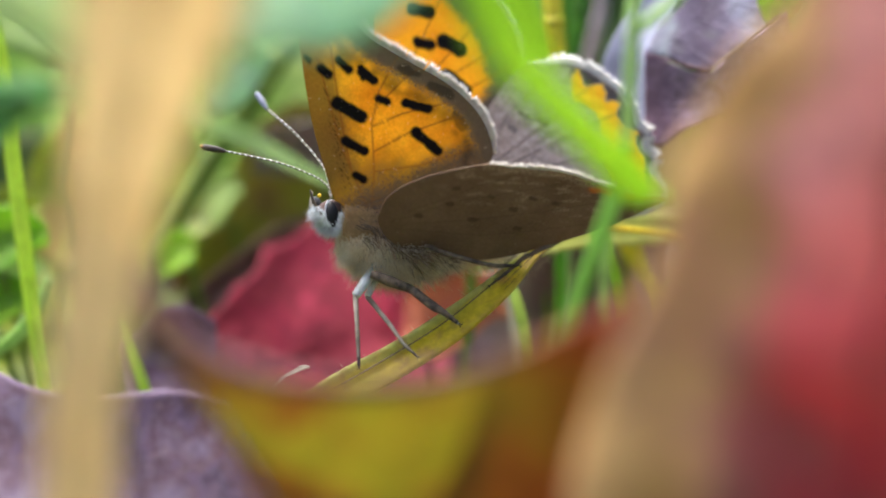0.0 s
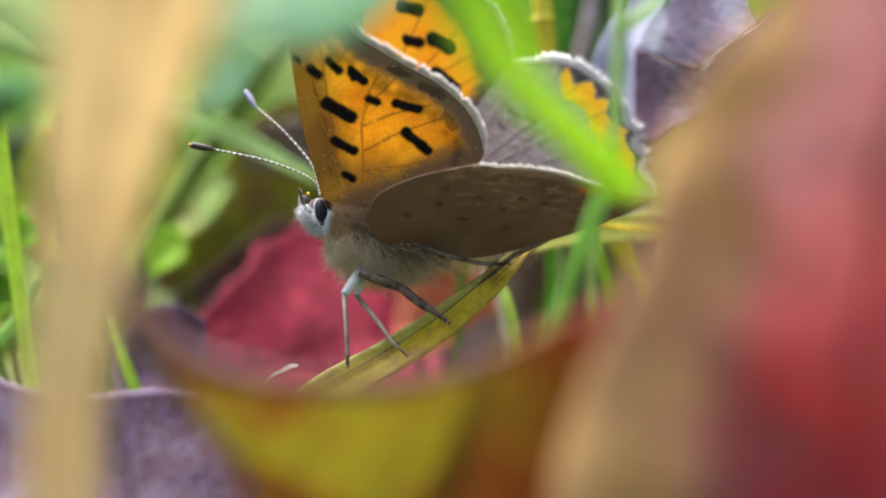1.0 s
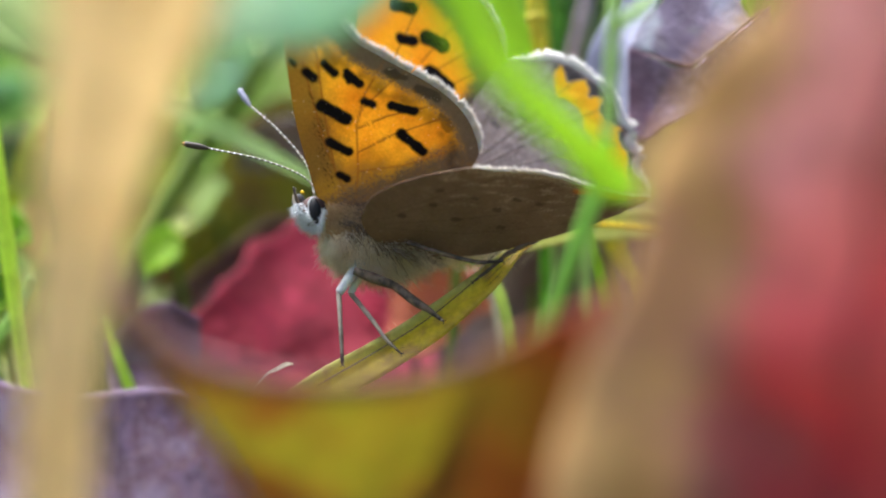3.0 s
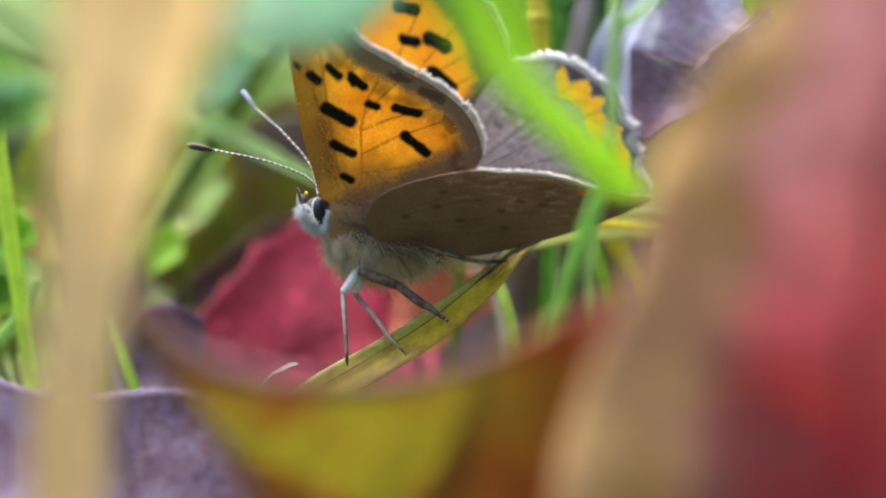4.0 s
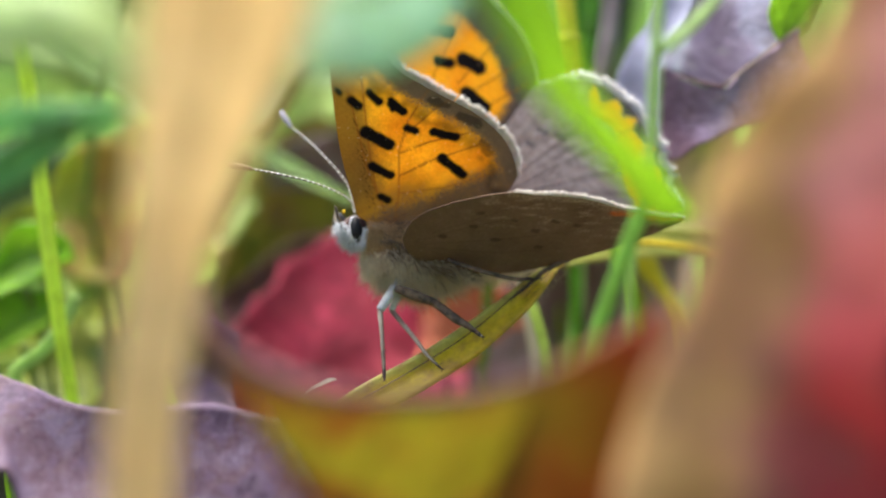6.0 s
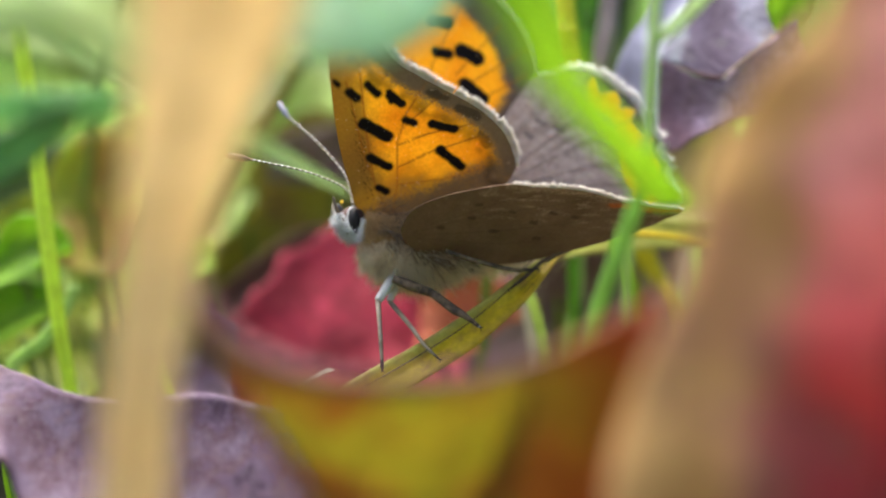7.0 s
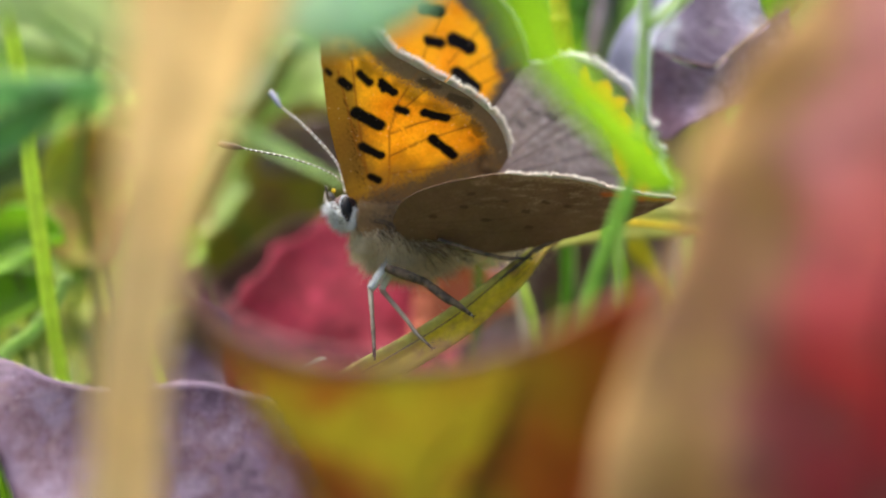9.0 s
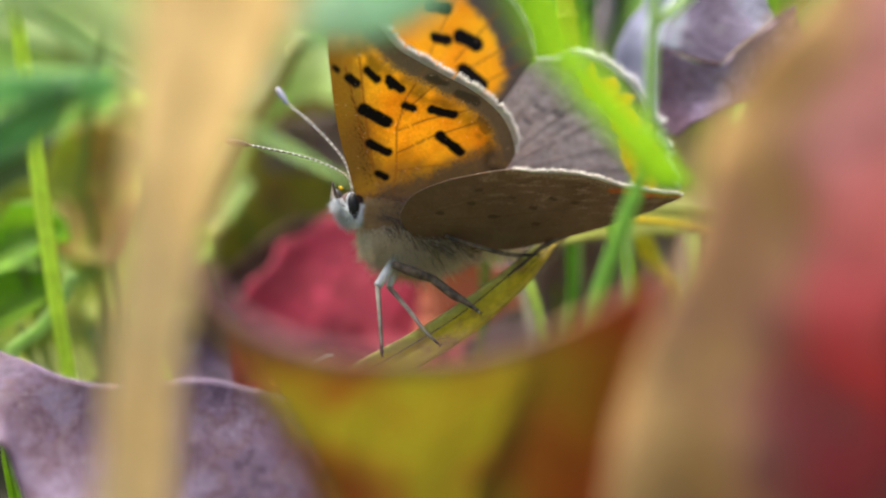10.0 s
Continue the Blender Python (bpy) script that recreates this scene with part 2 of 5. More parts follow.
def strands(name, roots, mat, parent, label="", r=0.012):
    """Fine tapered hairs: each root is a point, a tip and a sideways sag."""
    verts, faces = [], []
    for p, tip, sag in roots:
        d = tip - p
        a = d.cross(Vector((0.31, 0.77, 0.2)))
        if a.length < 1e-6:
            continue
        a.normalize()
        b = d.normalized().cross(a)
        o = len(verts)
        for q, w in ((0.0, 1.0), (0.55, 0.8)):
            c = p + d * q + sag * q * q
            for an in (0, 2.094, 4.189):
                verts.append(c + (a * math.cos(an) + b * math.sin(an)) * r * w)
        verts.append(tip + sag)
        for i in range(3):
            j = (i + 1) % 3
            faces.append((o + i, o + j, o + 3 + j, o + 3 + i))
            faces.append((o + 3 + i, o + 3 + j, o + 6))
    return mesh_ob(name, verts, faces, mat, parent, label)


def to_ground(p, dx=0.0, dy=0.0):
    """The point of the ground below p (design frame), shifted by dx and dy."""
    q = BASE @ (Vector(p) * MM)
    return tuple((BASE.inverted() @ Vector((q.x + dx * MM, q.y + dy * MM, -0.001))) / MM)


def down(p, dx=0.0, dy=0.0):
    """Points on the way from p into the ground."""
    g = Vector(to_ground(p, dx, dy))
    return [Vector(p).lerp(g, k) for k in (0.1, 0.28, 0.58, 1.0)]


def petiole(parent, pts, mat, r=0.2):
    """The leaf stalk: from the leaf along pts and down into the ground."""
    tube("petiole", list(pts) + down(pts[-1], 1.0, 2.0), [r, r, r * 1.2], mat, parent, 40, 8)


# ---- the butterfly ----
def polyline(pts, n):
    """A closed smooth outline through 2D points, evenly spaced."""
    k = len(pts)
    dense = []
    for i in range(k):
        p = [Vector((*pts[(i + j) % k], 0)) for j in (-1, 0, 1, 2)]
        for q in range(24):
            f = q / 24
            dense.append(0.5 * ((2 * p[1]) + (p[2] - p[0]) * f + (2 * p[0] - 5 * p[1] + 4 * p[2] - p[3]) * f * f
                                + (3 * p[1] - p[0] - 3 * p[2] + p[3]) * f ** 3))
    d = np.array([(v.x, v.y) for v in dense])
    seg = np.linalg.norm(np.roll(d, -1, 0) - d, axis=1)
    cum = np.concatenate([[0], np.cumsum(seg)])
    d2 = np.vstack([d, d[:1]])
    s = np.linspace(0, cum[-1], n, endpoint=False)
    return np.stack([np.interp(s, cum, d2[:, 0]), np.interp(s, cum, d2[:, 1])], 1)


def seg_dist(p, a, b):
    a, b = np.asarray(a, float), np.asarray(b, float)
    ab = b - a
    t = np.clip(((p - a) @ ab) / max(ab @ ab, 1e-9), 0, 1)
    return np.linalg.norm(p - a - t[:, None] * ab, axis=1)


def smooth01(x):
    x = np.clip(x, 0, 1)
    return x * x * (3 - 2 * x)


def wing(name, parent, frame3, outline, centre, margin_ends, painter, mat, fringe_mat, label, cup=0.25, rings=70, around=260,
         fringe_len=0.29, flip=1.0, inset=0.18, warp=None):
    """A wing in its own plane (u along the body, v outward), hinged on its origin; warp fits the drawn shape to the plane."""
    origin, a, w = (Vector(q) for q in frame3)
    nn = a.cross(w)
    m = Matrix((a, w, nn)).transposed().to_4x4()
    m.translation = origin * MM
    out = polyline(outline, around)
    c = np.asarray(centre, float)
    rr = np.sqrt(np.linspace(0, 1, rings))[:, None, None] * 0.5 + np.linspace(0, 1, rings)[:, None, None] * 0.5
    pts = (c + (out[None] - c) * rr).reshape(-1, 2)
    # which part of the outline is the fringed outer margin
    i0 = int(np.argmin(np.linalg.norm(out - np.asarray(margin_ends[0]), axis=1)))
    i1 = int(np.argmin(np.linalg.norm(out - np.asarray(margin_ends[1]), axis=1)))
    if i1 < i0:
        i1 += around
    mid = out.copy()
    for i in range(i0, i1 + 1):
        q = (mid[(i + 1) % around] - mid[(i - 1) % around])
        nrm = np.array([q[1], -q[0]]) / max(np.linalg.norm(q), 1e-9)
        if nrm @ (mid[i % around] - c) < 0:
            nrm = -nrm
        out[i % around] = mid[i % around] - nrm * inset * min(1.0, (i - i0) / 8, (i1 - i) / 8)
    pts = (c + (out[None] - c) * rr).reshape(-1, 2)
    rim = np.array([out[i % around] for i in range(i0, i1 + 1)])
    dm = np.min(np.linalg.norm(pts[:, None] - rim[None], axis=2), axis=1) if len(rim) < 400 else None
    arc = np.argmin(np.linalg.norm(pts[:, None] - rim[None], axis=2), axis=1) / max(len(rim) - 1, 1)
    jit = np.array([noise.noise(Vector((x * 2.2, y * 2.2, 5.0))) for x, y in pts])
    fine = np.array([noise.noise(Vector((x * 9, y * 9, 2.0))) for x, y in pts])
    marks, ridge = painter(pts, dm, arc, jit, fine)
    size = np.max(np.linalg.norm(out - c, axis=1))
    z = cup * (1 - (np.linalg.norm(pts - c, axis=1) / size) ** 2) * flip + ridge * 0.015 + 0.03 * jit
    if warp is not None:
        lin, off = np.array(warp)[:, :2], np.array(warp)[:, 2]
        pts, out, c = pts @ lin.T + off, out @ lin.T + off, lin @ c + off
    verts, faces = [], []
    for lay in (0.015, -0.015):
        verts += [Vector((x, y, zz + lay)) for (x, y), zz in zip(pts, z)]
    k = len(pts)
    for r in range(rings - 1):
        for q in range(around):
            f = (r * around + q, r * around + (q + 1) % around, (r + 1) * around + (q + 1) % around, (r + 1) * around + q)
            faces.append(f)
            faces.append(tuple(i + k for i in f[::-1]))
    e = (rings - 1) * around
    for q in range(around):
        faces.append((e + q, e + (q + 1) % around, e + k + (q + 1) % around, e + k + q))
    ob = mesh_ob(name, verts, faces, mat, parent, label)
    at = ob.data.color_attributes.new("marks", 'FLOAT_COLOR', 'POINT')
    at.data.foreach_set("color", np.vstack([marks, marks]).astype(np.float32).ravel())
    ob.matrix_basis = m
    rng = random.Random(len(name) + int(origin.x * 100))
    hairs = []
    edge_z = {i % around: z[e + (i % around)] for i in range(i0, i1 + 1)}
    for i in range(i0, i1):
        p, q = out[i % around], out[(i + 1) % around]
        away = p - c
        tang = (q - p) / max(np.linalg.norm(q - p), 1e-9)
        nrm = np.array([tang[1], -tang[0]])
        if nrm @ away < 0:
            nrm = -nrm
        for s in range(20):
            b = p + (q - p) * rng.random()
            tuft = noise.noise(Vector((b[0] * 5.5, b[1] * 5.5, 3.0)))
            ln = fringe_len * (0.62 + 0.55 * rng.random() + 0.5 * tuft) * min(1.0, 0.35 + (i - i0) / 22, 0.35 + (i1 - i) / 14)
            d = nrm + tang * (rng.uniform(-0.25, 0.25) + 0.5 * tuft)
            zz = edge_z[i % around]
            hairs.append((Vector((b[0], b[1], zz + rng.uniform(-0.04, 0.04))),
                          Vector((b[0] + d[0] * ln, b[1] + d[1] * ln, zz + rng.uniform(-0.08, 0.08))), Vector((0, 0, rng.uniform(-0.05, 0.05)))))
    strands("fringe", hairs, fringe_mat, ob, "whitish fringe of fine hair scales", 0.013)
    return ob, m


def spot_mask(pts, spots, jit):
    g = np.zeros(len(pts))
    rag = np.array([noise.noise(Vector((x * 6, y * 6, 8.0))) for x, y in pts])
    for a, b, w in spots:
        lobes = np.minimum(np.linalg.norm(pts - np.asarray(a), axis=1), np.linalg.norm(pts - np.asarray(b), axis=1))
        d = np.minimum(seg_dist(pts, a, b) + 0.05 * w, lobes) + jit * 0.05 + rag * 0.03
        g = np.maximum(g, smooth01((w + 0.005 - d) / 0.12 + 0.5))
    return g


def vein_mask(pts, lines, w=0.03):
    g = np.zeros(len(pts))
    for ln in lines:
        for a, b in zip(ln, ln[1:]):
            g = np.maximum(g, smooth01((w * 2.2 - seg_dist(pts, a, b)) / (w * 2)))
    return g


def pack(r, g, b, al):
    return np.clip(np.stack([r, g, b, al], 1), 0, 1)


NF_FRAME = ((-2.187, 45.300, 1.451), (0.965, 0.259, -0.030), (0.116, -0.323, 0.939))
NH_FRAME = ((-1.920, 44.000, 0.266), (0.965, 0.259, -0.030), (0.203, -0.678, 0.707))
FF_FRAME = ((-1.766, 46.200, 1.761), (0.9792, 0.2009, -0.0301), (0.0236, 0.0348, 0.9991))
FF_WARP = ((0.9638, -0.0487, 0.0417), (-0.0082, 0.9306, 0.0559))
FH_FRAME = ((-1.766, 46.300, 1.765), (0.9945, 0.1005, -0.0301), (0.0219, 0.0820, 0.9964))
FH_WARP = ((0.9246, -0.0991, 0.1519), (-0.0153, 0.8830, 0.0718))

orange_under = wing_mat("orange_wing_underside", [(0.32, (0.72, 0.31, 0.009)), (0.5, (0.86, 0.46, 0.016)), (0.66, (0.95, 0.58, 0.028))], (0.165, 0.125, 0.08), (0.008, 0.007, 0.008), (0.3, 0.12, 0.02), 0.36, (0.2, 0.12, 0.032))
brown_under = wing_mat("brown_wing_underside", [(0.3, (0.135, 0.083, 0.05)), (0.7, (0.2, 0.127, 0.08))], (0.31, 0.22, 0.15), (0.03, 0.02, 0.016), (0.1, 0.065, 0.04), 0.2, (0.5, 0.12, 0.02), 0.08)
orange_upper = wing_mat("orange_wing_upperside", [(0.32, (0.9, 0.4, 0.01)), (0.66, (0.98, 0.58, 0.022))], (0.14, 0.115, 0.1), (0.008, 0.007, 0.008), (0.35, 0.13, 0.02), 0.5)
brown_upper = wing_mat("brown_wing_upperside", [(0.3, (0.23, 0.185, 0.17)), (0.7, (0.34, 0.285, 0.265))], (0.46, 0.4, 0.38), (0.03, 0.025, 0.025), (0.1, 0.08, 0.075), 0.2, (0.95, 0.52, 0.014))
fringe_white = plain("white_fringe", (0.93, 0.88, 0.79), (0.74, 0.67, 0.57), 2000, 0.9, 0.0, 0.3)
fringe_bright = plain("bright_white_fringe", (0.97, 0.95, 0.91), (0.82, 0.79, 0.74), 2000, 0.9, 0.0, 0.3)
fur_tan = plain("tan_fur", (1.0, 0.91, 0.72), (0.9, 0.77, 0.55), 900, 0.8, 0.0, 0.75)
fur_cream = plain("cream_fur", (1.0, 0.95, 0.82), (0.92, 0.84, 0.68), 900, 0.8, 0.0, 0.5)
fur_olive = plain("olive_brown_fur", (0.66, 0.43, 0.2), (0.46, 0.3, 0.14), 900, 0.8, 0.0, 0.15)
fur_brown = plain("brown_fur", (0.28, 0.2, 0.13), (0.15, 0.11, 0.075), 900, 0.8, 0.0, 0.1)
fur_white = plain("white_fur", (0.9, 0.93, 0.95), (0.74, 0.77, 0.8), 900, 0.8, 0.0, 0.2)
skin_dark = plain("dark_cuticle", (0.018, 0.014, 0.012), (0.05, 0.038, 0.028), 700, 0.55, 0.03)
skin_tan = plain("scaled_tan_cuticle", (0.8, 0.69, 0.52), (0.6, 0.5, 0.37), 900, 0.75, 0.03)
face_brown = plain("brown_face_scales", (0.08, 0.04, 0.03), (0.045, 0.025, 0.02), 1500, 0.8, 0.02)
leg_white = plain("white_scaled_leg", (0.72, 0.75, 0.76), (0.45, 0.46, 0.44), 1500, 0.6, 0.02)
leg_grey = plain("grey_scaled_leg", (0.36, 0.31, 0.24), (0.17, 0.135, 0.1), 1800, 0.6, 0.02)
leg_brown = plain("brown_scaled_leg", (0.17, 0.115, 0.065), (0.04, 0.028, 0.018), 1800, 0.6, 0.02)
leg_umber = plain("umber_scaled_leg", (0.21, 0.15, 0.1), (0.042, 0.03, 0.021), 4200, 0.65, 0.03)
eye_black = plain("black_eye", (0.004, 0.004, 0.005), (0.008, 0.008, 0.01), 3000, 0.65, 0.0)
amber = plain("amber_bead", (0.85, 0.55, 0.01), (0.9, 0.65, 0.03), 3000, 0.2, 0.0, 0.3)


def ringed(name, dark, light, rings):
    m, nt, bsdf = nodes_of(name)
    tc = nt.nodes.new("ShaderNodeTexCoord")
    sep = nt.nodes.new("ShaderNodeSeparateXYZ")
    nt.links.new(tc.outputs["UV"], sep.inputs[0])
    saw = math_node(nt, 'PINGPONG', math_node(nt, 'MULTIPLY', sep.outputs["Y"], rings), 0.5)
    col = ramp(nt, saw, [(0.14, light), (0.24, dark)])
    finish(nt, bsdf, col, 0.5, noise_node(nt, 6000, 2.0, tc.outputs["Object"]), 0.02)
    return m


amber_tip = plain("orange_club_tip", (0.6, 0.25, 0.04), (0.5, 0.2, 0.03), 1500, 0.6, 0.0)
club_grey = plain("blue_grey_club", (0.3, 0.32, 0.42), (0.2, 0.2, 0.27), 1500, 0.6, 0.0)
foot_rings = ringed("banded_foot", (0.03, 0.025, 0.02), (0.34, 0.31, 0.26), 2.5)
antenna_rings = ringed("ringed_antenna", (0.2, 0.18, 0.15), (0.7, 0.7, 0.67), 30)


def paint_near_fore(pts, dm, arc, jit, fine):
    spots = [((-2.85, 5.17), (-2.55, 4.97), 0.168), ((-2.24, 5.53), (-1.84, 5.20), 0.158), ((-1.39, 5.17), (-0.95, 4.89), 0.178), ((-1.45, 5.3), (-1.3, 4.95), 0.118),
             ((-2.18, 3.99), (-1.24, 3.55), 0.237), ((-0.71, 4.25), (-0.36, 4.15), 0.138), ((0.33, 4.15), (1.19, 3.99), 0.178),
             ((0.80, 3.12), (1.73, 2.44), 0.197), ((-1.75, 2.62), (-1.01, 2.30), 0.178), ((-1.26, 1.39), (-0.95, 1.21), 0.148),
             ((-3.40, 5.53), (-3.27, 5.42), 0.0987)]
    soft = [((-0.02, 5.43), (0.67, 5.19), 0.13), ((1.22, 4.83), (1.94, 4.52), 0.15), ((2.20, 3.80), (2.59, 3.40), 0.15)]
    lines = [[(-0.52, -0.20), (-0.58, 1.55), (-0.86, 3.34), (-0.71, 4.50), (-0.18, 5.76)], [(-0.79, 3.24), (0.24, 3.77), (1.88, 4.25)],
             [(-0.66, 2.30), (0.53, 3.06), (2.16, 3.73)], [(-0.54, 1.55), (1.09, 1.85), (2.96, 2.55)], [(-0.52, -0.20), (-1.93, 2.55), (-3.00, 5.56)],
             [(-0.81, 3.87), (0.11, 4.96), (0.88, 5.63)], [(-1.42, 1.51), (-2.02, 3.59), (-2.67, 6.38)]]
    g = spot_mask(pts, spots, jit)
    g = np.maximum(g, 0.55 * spot_mask(pts, soft, jit * 3))
    speck = np.array([noise.noise(Vector((x * 13, y * 13, 4.0))) for x, y in pts])
    line = np.minimum(seg_dist(pts, (-1.55, 1.0), (-2.25, 3.4)), seg_dist(pts, (-2.25, 3.4), (-2.7, 4.6)) + 0.12)
    g = np.maximum(g, 0.75 * smooth01((speck - 0.12) / 0.2) * smooth01((0.3 - line) / 0.25))
    r = smooth01((0.98 - dm + 0.12 * jit + 0.06 * fine) / 0.6)
    base = np.linalg.norm(pts - np.asarray((-0.13, -0.45)), axis=1)
    r = np.maximum(r, smooth01((2.7 - base + 0.35 * jit + 0.15 * fine) / 1.7) * 0.92)
    trail = seg_dist(pts, (0.19, 0.27), (3.92, 2.30))
    r = np.maximum(r, smooth01((1.35 - trail + 0.18 * jit + 0.05 * fine) / 0.85) * 0.93)
    costa = seg_dist(pts, (-1.48, -0.13), (-3.68, 5.81))
    al = smooth01((1.75 - costa + 0.25 * fine + 0.3 * jit) / 1.4) * 0.95
    al *= 1 - 0.2 * smooth01((base - 2.5) / 3.5)
    al = np.maximum(al, 0.75 * smooth01((3.3 - base + 0.3 * jit) / 1.7))
    inner = smooth01((1.4 - dm) / 0.35) * smooth01((dm - 0.6) / 0.35) * np.clip(0.4 + 0.9 * jit, 0, 0.55)
    g = np.maximum(g, inner)
    b = vein_mask(pts, lines)
    return pack(r, g, b * (1 - r * 0.6), al * (1 - r)), b


def paint_near_hind(pts, dm, arc, jit, fine):
    dots = [((0.61, 1.74), (0.72, 1.72), 0.09), ((2.56, 1.73), (2.72, 1.71), 0.11), ((3.93, 2.30), (4.10, 2.28), 0.11), ((4.55, 2.86), (4.69, 2.81), 0.11),
            ((2.99, 2.87), (3.12, 2.85), 0.1), ((4.34, 1.35), (4.48, 1.33), 0.1), ((1.66, 3.11), (1.78, 3.12), 0.09), ((5.45, 2.61), (5.58, 2.59), 0.09), ((1.61, 2.39), (1.71, 2.40), 0.09)]
    g = 0.55 * spot_mask(pts, dots, jit)
    lines = [[(-0.24, 1.34), (1.78, 2.54), (5.71, 3.57)], [(-0.21, 1.20), (3.00, 1.78), (7.69, 2.73)], [(-0.19, 1.06), (3.19, 0.95), (6.95, 1.56)], [(0.27, 1.91), (2.62, 3.38), (4.13, 3.95)]]
    b = vein_mask(pts, lines, 0.025) * 0.5
    fleck = np.array([noise.noise(Vector((x * 1.3, y * 5.0, 6.0))) for x, y in pts])
    r = smooth01((fleck - 0.05) / 0.35) * smooth01((2.4 - dm) / 1.4) * 0.45 + smooth01((0.35 - dm) / 0.2) * 0.5
    al = smooth01((0.2 - seg_dist(pts, (6.67, 3.22), (9.71, 2.71)) + 0.15 * jit + 0.1 * fine) / 0.15)
    return pack(r, g, b, al * 0.7), b


def paint_far_fore(pts, dm, arc, jit, fine):
    spots = [((0.95, 6.54), (1.42, 6.47), 0.24), ((2.02, 6.62), (2.63, 6.37), 0.33), ((2.10, 5.20), (2.74, 4.67), 0.32), ((0.77, 7.90), (1.43, 7.83), 0.28), ((-0.16, 5.91), (0.29, 5.46), 0.2), ((0.70, 3.83), (1.38, 3.40), 0.25)]
    g = spot_mask(pts, spots, jit)
    r = smooth01((1.72 - dm + 0.1 * jit + 0.06 * fine) / 0.5)
    r = np.maximum(r, smooth01((0.8 - seg_dist(pts, (5.2, 6.2), (2.74, 2.3)) + 0.12 * jit + 0.08 * fine) / 0.6))
    lines = [[(-0.08, 1.02), (1.69, 5.56), (3.71, 7.89)], [(-0.08, 1.02), (2.39, 5.36), (4.88, 7.00)], [(-0.08, 1.02), (2.35, 4.40), (4.82, 5.89)], [(-0.27, 2.16), (0.77, 5.97), (2.32, 9.26)]]
    b = vein_mask(pts, lines)
    return pack(r, g, b, np.zeros(len(pts))), b


def paint_far_hind(pts, dm, arc, jit, fine):
    dots = [((5.41, 4.05), (5.60, 3.95), 0.17), ((6.18, 3.81), (6.37, 3.72), 0.17), ((4.86, 3.42), (4.97, 3.30), 0.13)]
    g = 0.6 * spot_mask(pts, dots, jit)
    teeth = np.abs(((arc * 8.0) % 1.0) - 0.5) * 2
    band = smooth01((dm - (0.08 + 0.66 * (1 - teeth)) + 0.1 * jit) / 0.1) * smooth01((1.7 - dm + 0.25 * jit) / 0.25)
    band = band * smooth01((arc - 0.18) / 0.05) * smooth01((0.95 - arc) / 0.05)
    border = smooth01((0.08 + 0.66 * (1 - teeth) + 0.05 - dm) / 0.1) * smooth01((dm - 0.05) / 0.1) * smooth01((arc - 0.18) / 0.05)
    g = np.maximum(g, border * 0.8)
    lines = [[(2.21, 0.44), (4.65, 3.80), (6.91, 6.30)], [(2.21, 0.44), (5.56, 3.08), (8.91, 5.90)], [(2.21, 0.44), (5.99, 2.59), (10.03, 4.64)],
             [(2.21, 0.44), (6.40, 1.86), (10.72, 3.10)], [(2.21, 0.44), (6.32, 1.10), (10.92, 1.81)]]
    b = vein_mask(pts, lines, 0.04)
    hub = np.asarray((1.48, 0.06))
    streak = np.array([noise.noise(Vector((math.atan2(y - hub[1], x - hub[0]) * 26.0, math.hypot(x - hub[0], y - hub[1]) * 0.35, 1.0))) for x, y in pts])
    return pack(np.clip(0.4 + 0.6 * streak + 0.3 * fine, 0, 1) * 0.8, g, b * 0.55, band), b


butterfly = root("butterfly", "small copper butterfly with orange black-spotted forewings on a yellow stalk", "butterfly")
AX = Vector((0.966, 0.259, -0.03)).normalized()
SIDE = Vector((0.259, -0.966, 0)).normalized()
UP = SIDE.cross(AX) if SIDE.cross(AX).z > 0 else AX.cross(SIDE)

near_fore, M_NF = wing("forewing", butterfly, NF_FRAME,
    [(0.26, -0.43), (-0.82, -0.39), (-1.57, -0.06), (-2.00, 0.51), (-2.37, 1.46), (-2.83, 2.71), (-3.19, 3.93), (-3.47, 5.13), (-3.65, 5.91), (-3.73, 6.69), (-3.60, 7.33), (-2.99, 7.83), (-2.13, 7.45), (-1.23, 6.61),
     (-0.49, 6.21), (0.46, 5.77), (1.57, 5.27), (2.44, 4.74), (3.17, 4.11), (3.68, 3.41), (3.87, 2.82), (3.83, 2.12), (3.31, 1.19), (2.05, 0.17)],
    (-0.10, 3.07), ((-2.90, 7.83), (3.86, 2.43)), paint_near_fore, orange_under, fringe_white, "orange underside with black spots and grey-brown border", fringe_len=0.34)
near_hind, M_NH = wing("hindwing", butterfly, NH_FRAME,
    [(-0.66, 1.18), (-0.70, 1.86), (-0.47, 2.65), (0.39, 3.40), (1.50, 3.93), (2.84, 4.31), (4.28, 4.33), (5.57, 4.17), (6.96, 3.67), (8.41, 3.25), (9.89, 2.72),
     (9.04, 2.04), (7.71, 1.28), (6.52, 0.76), (5.33, 0.24), (4.12, -0.20), (2.64, -0.41), (1.11, -0.30), (-0.07, 0.37)],
    (3.20, 1.79), ((2.69, 4.27), (9.89, 2.72)), paint_near_hind, brown_under, fringe_white, "dark brown underside with small black dots", fringe_len=0.2, cup=0.5, flip=1.0)
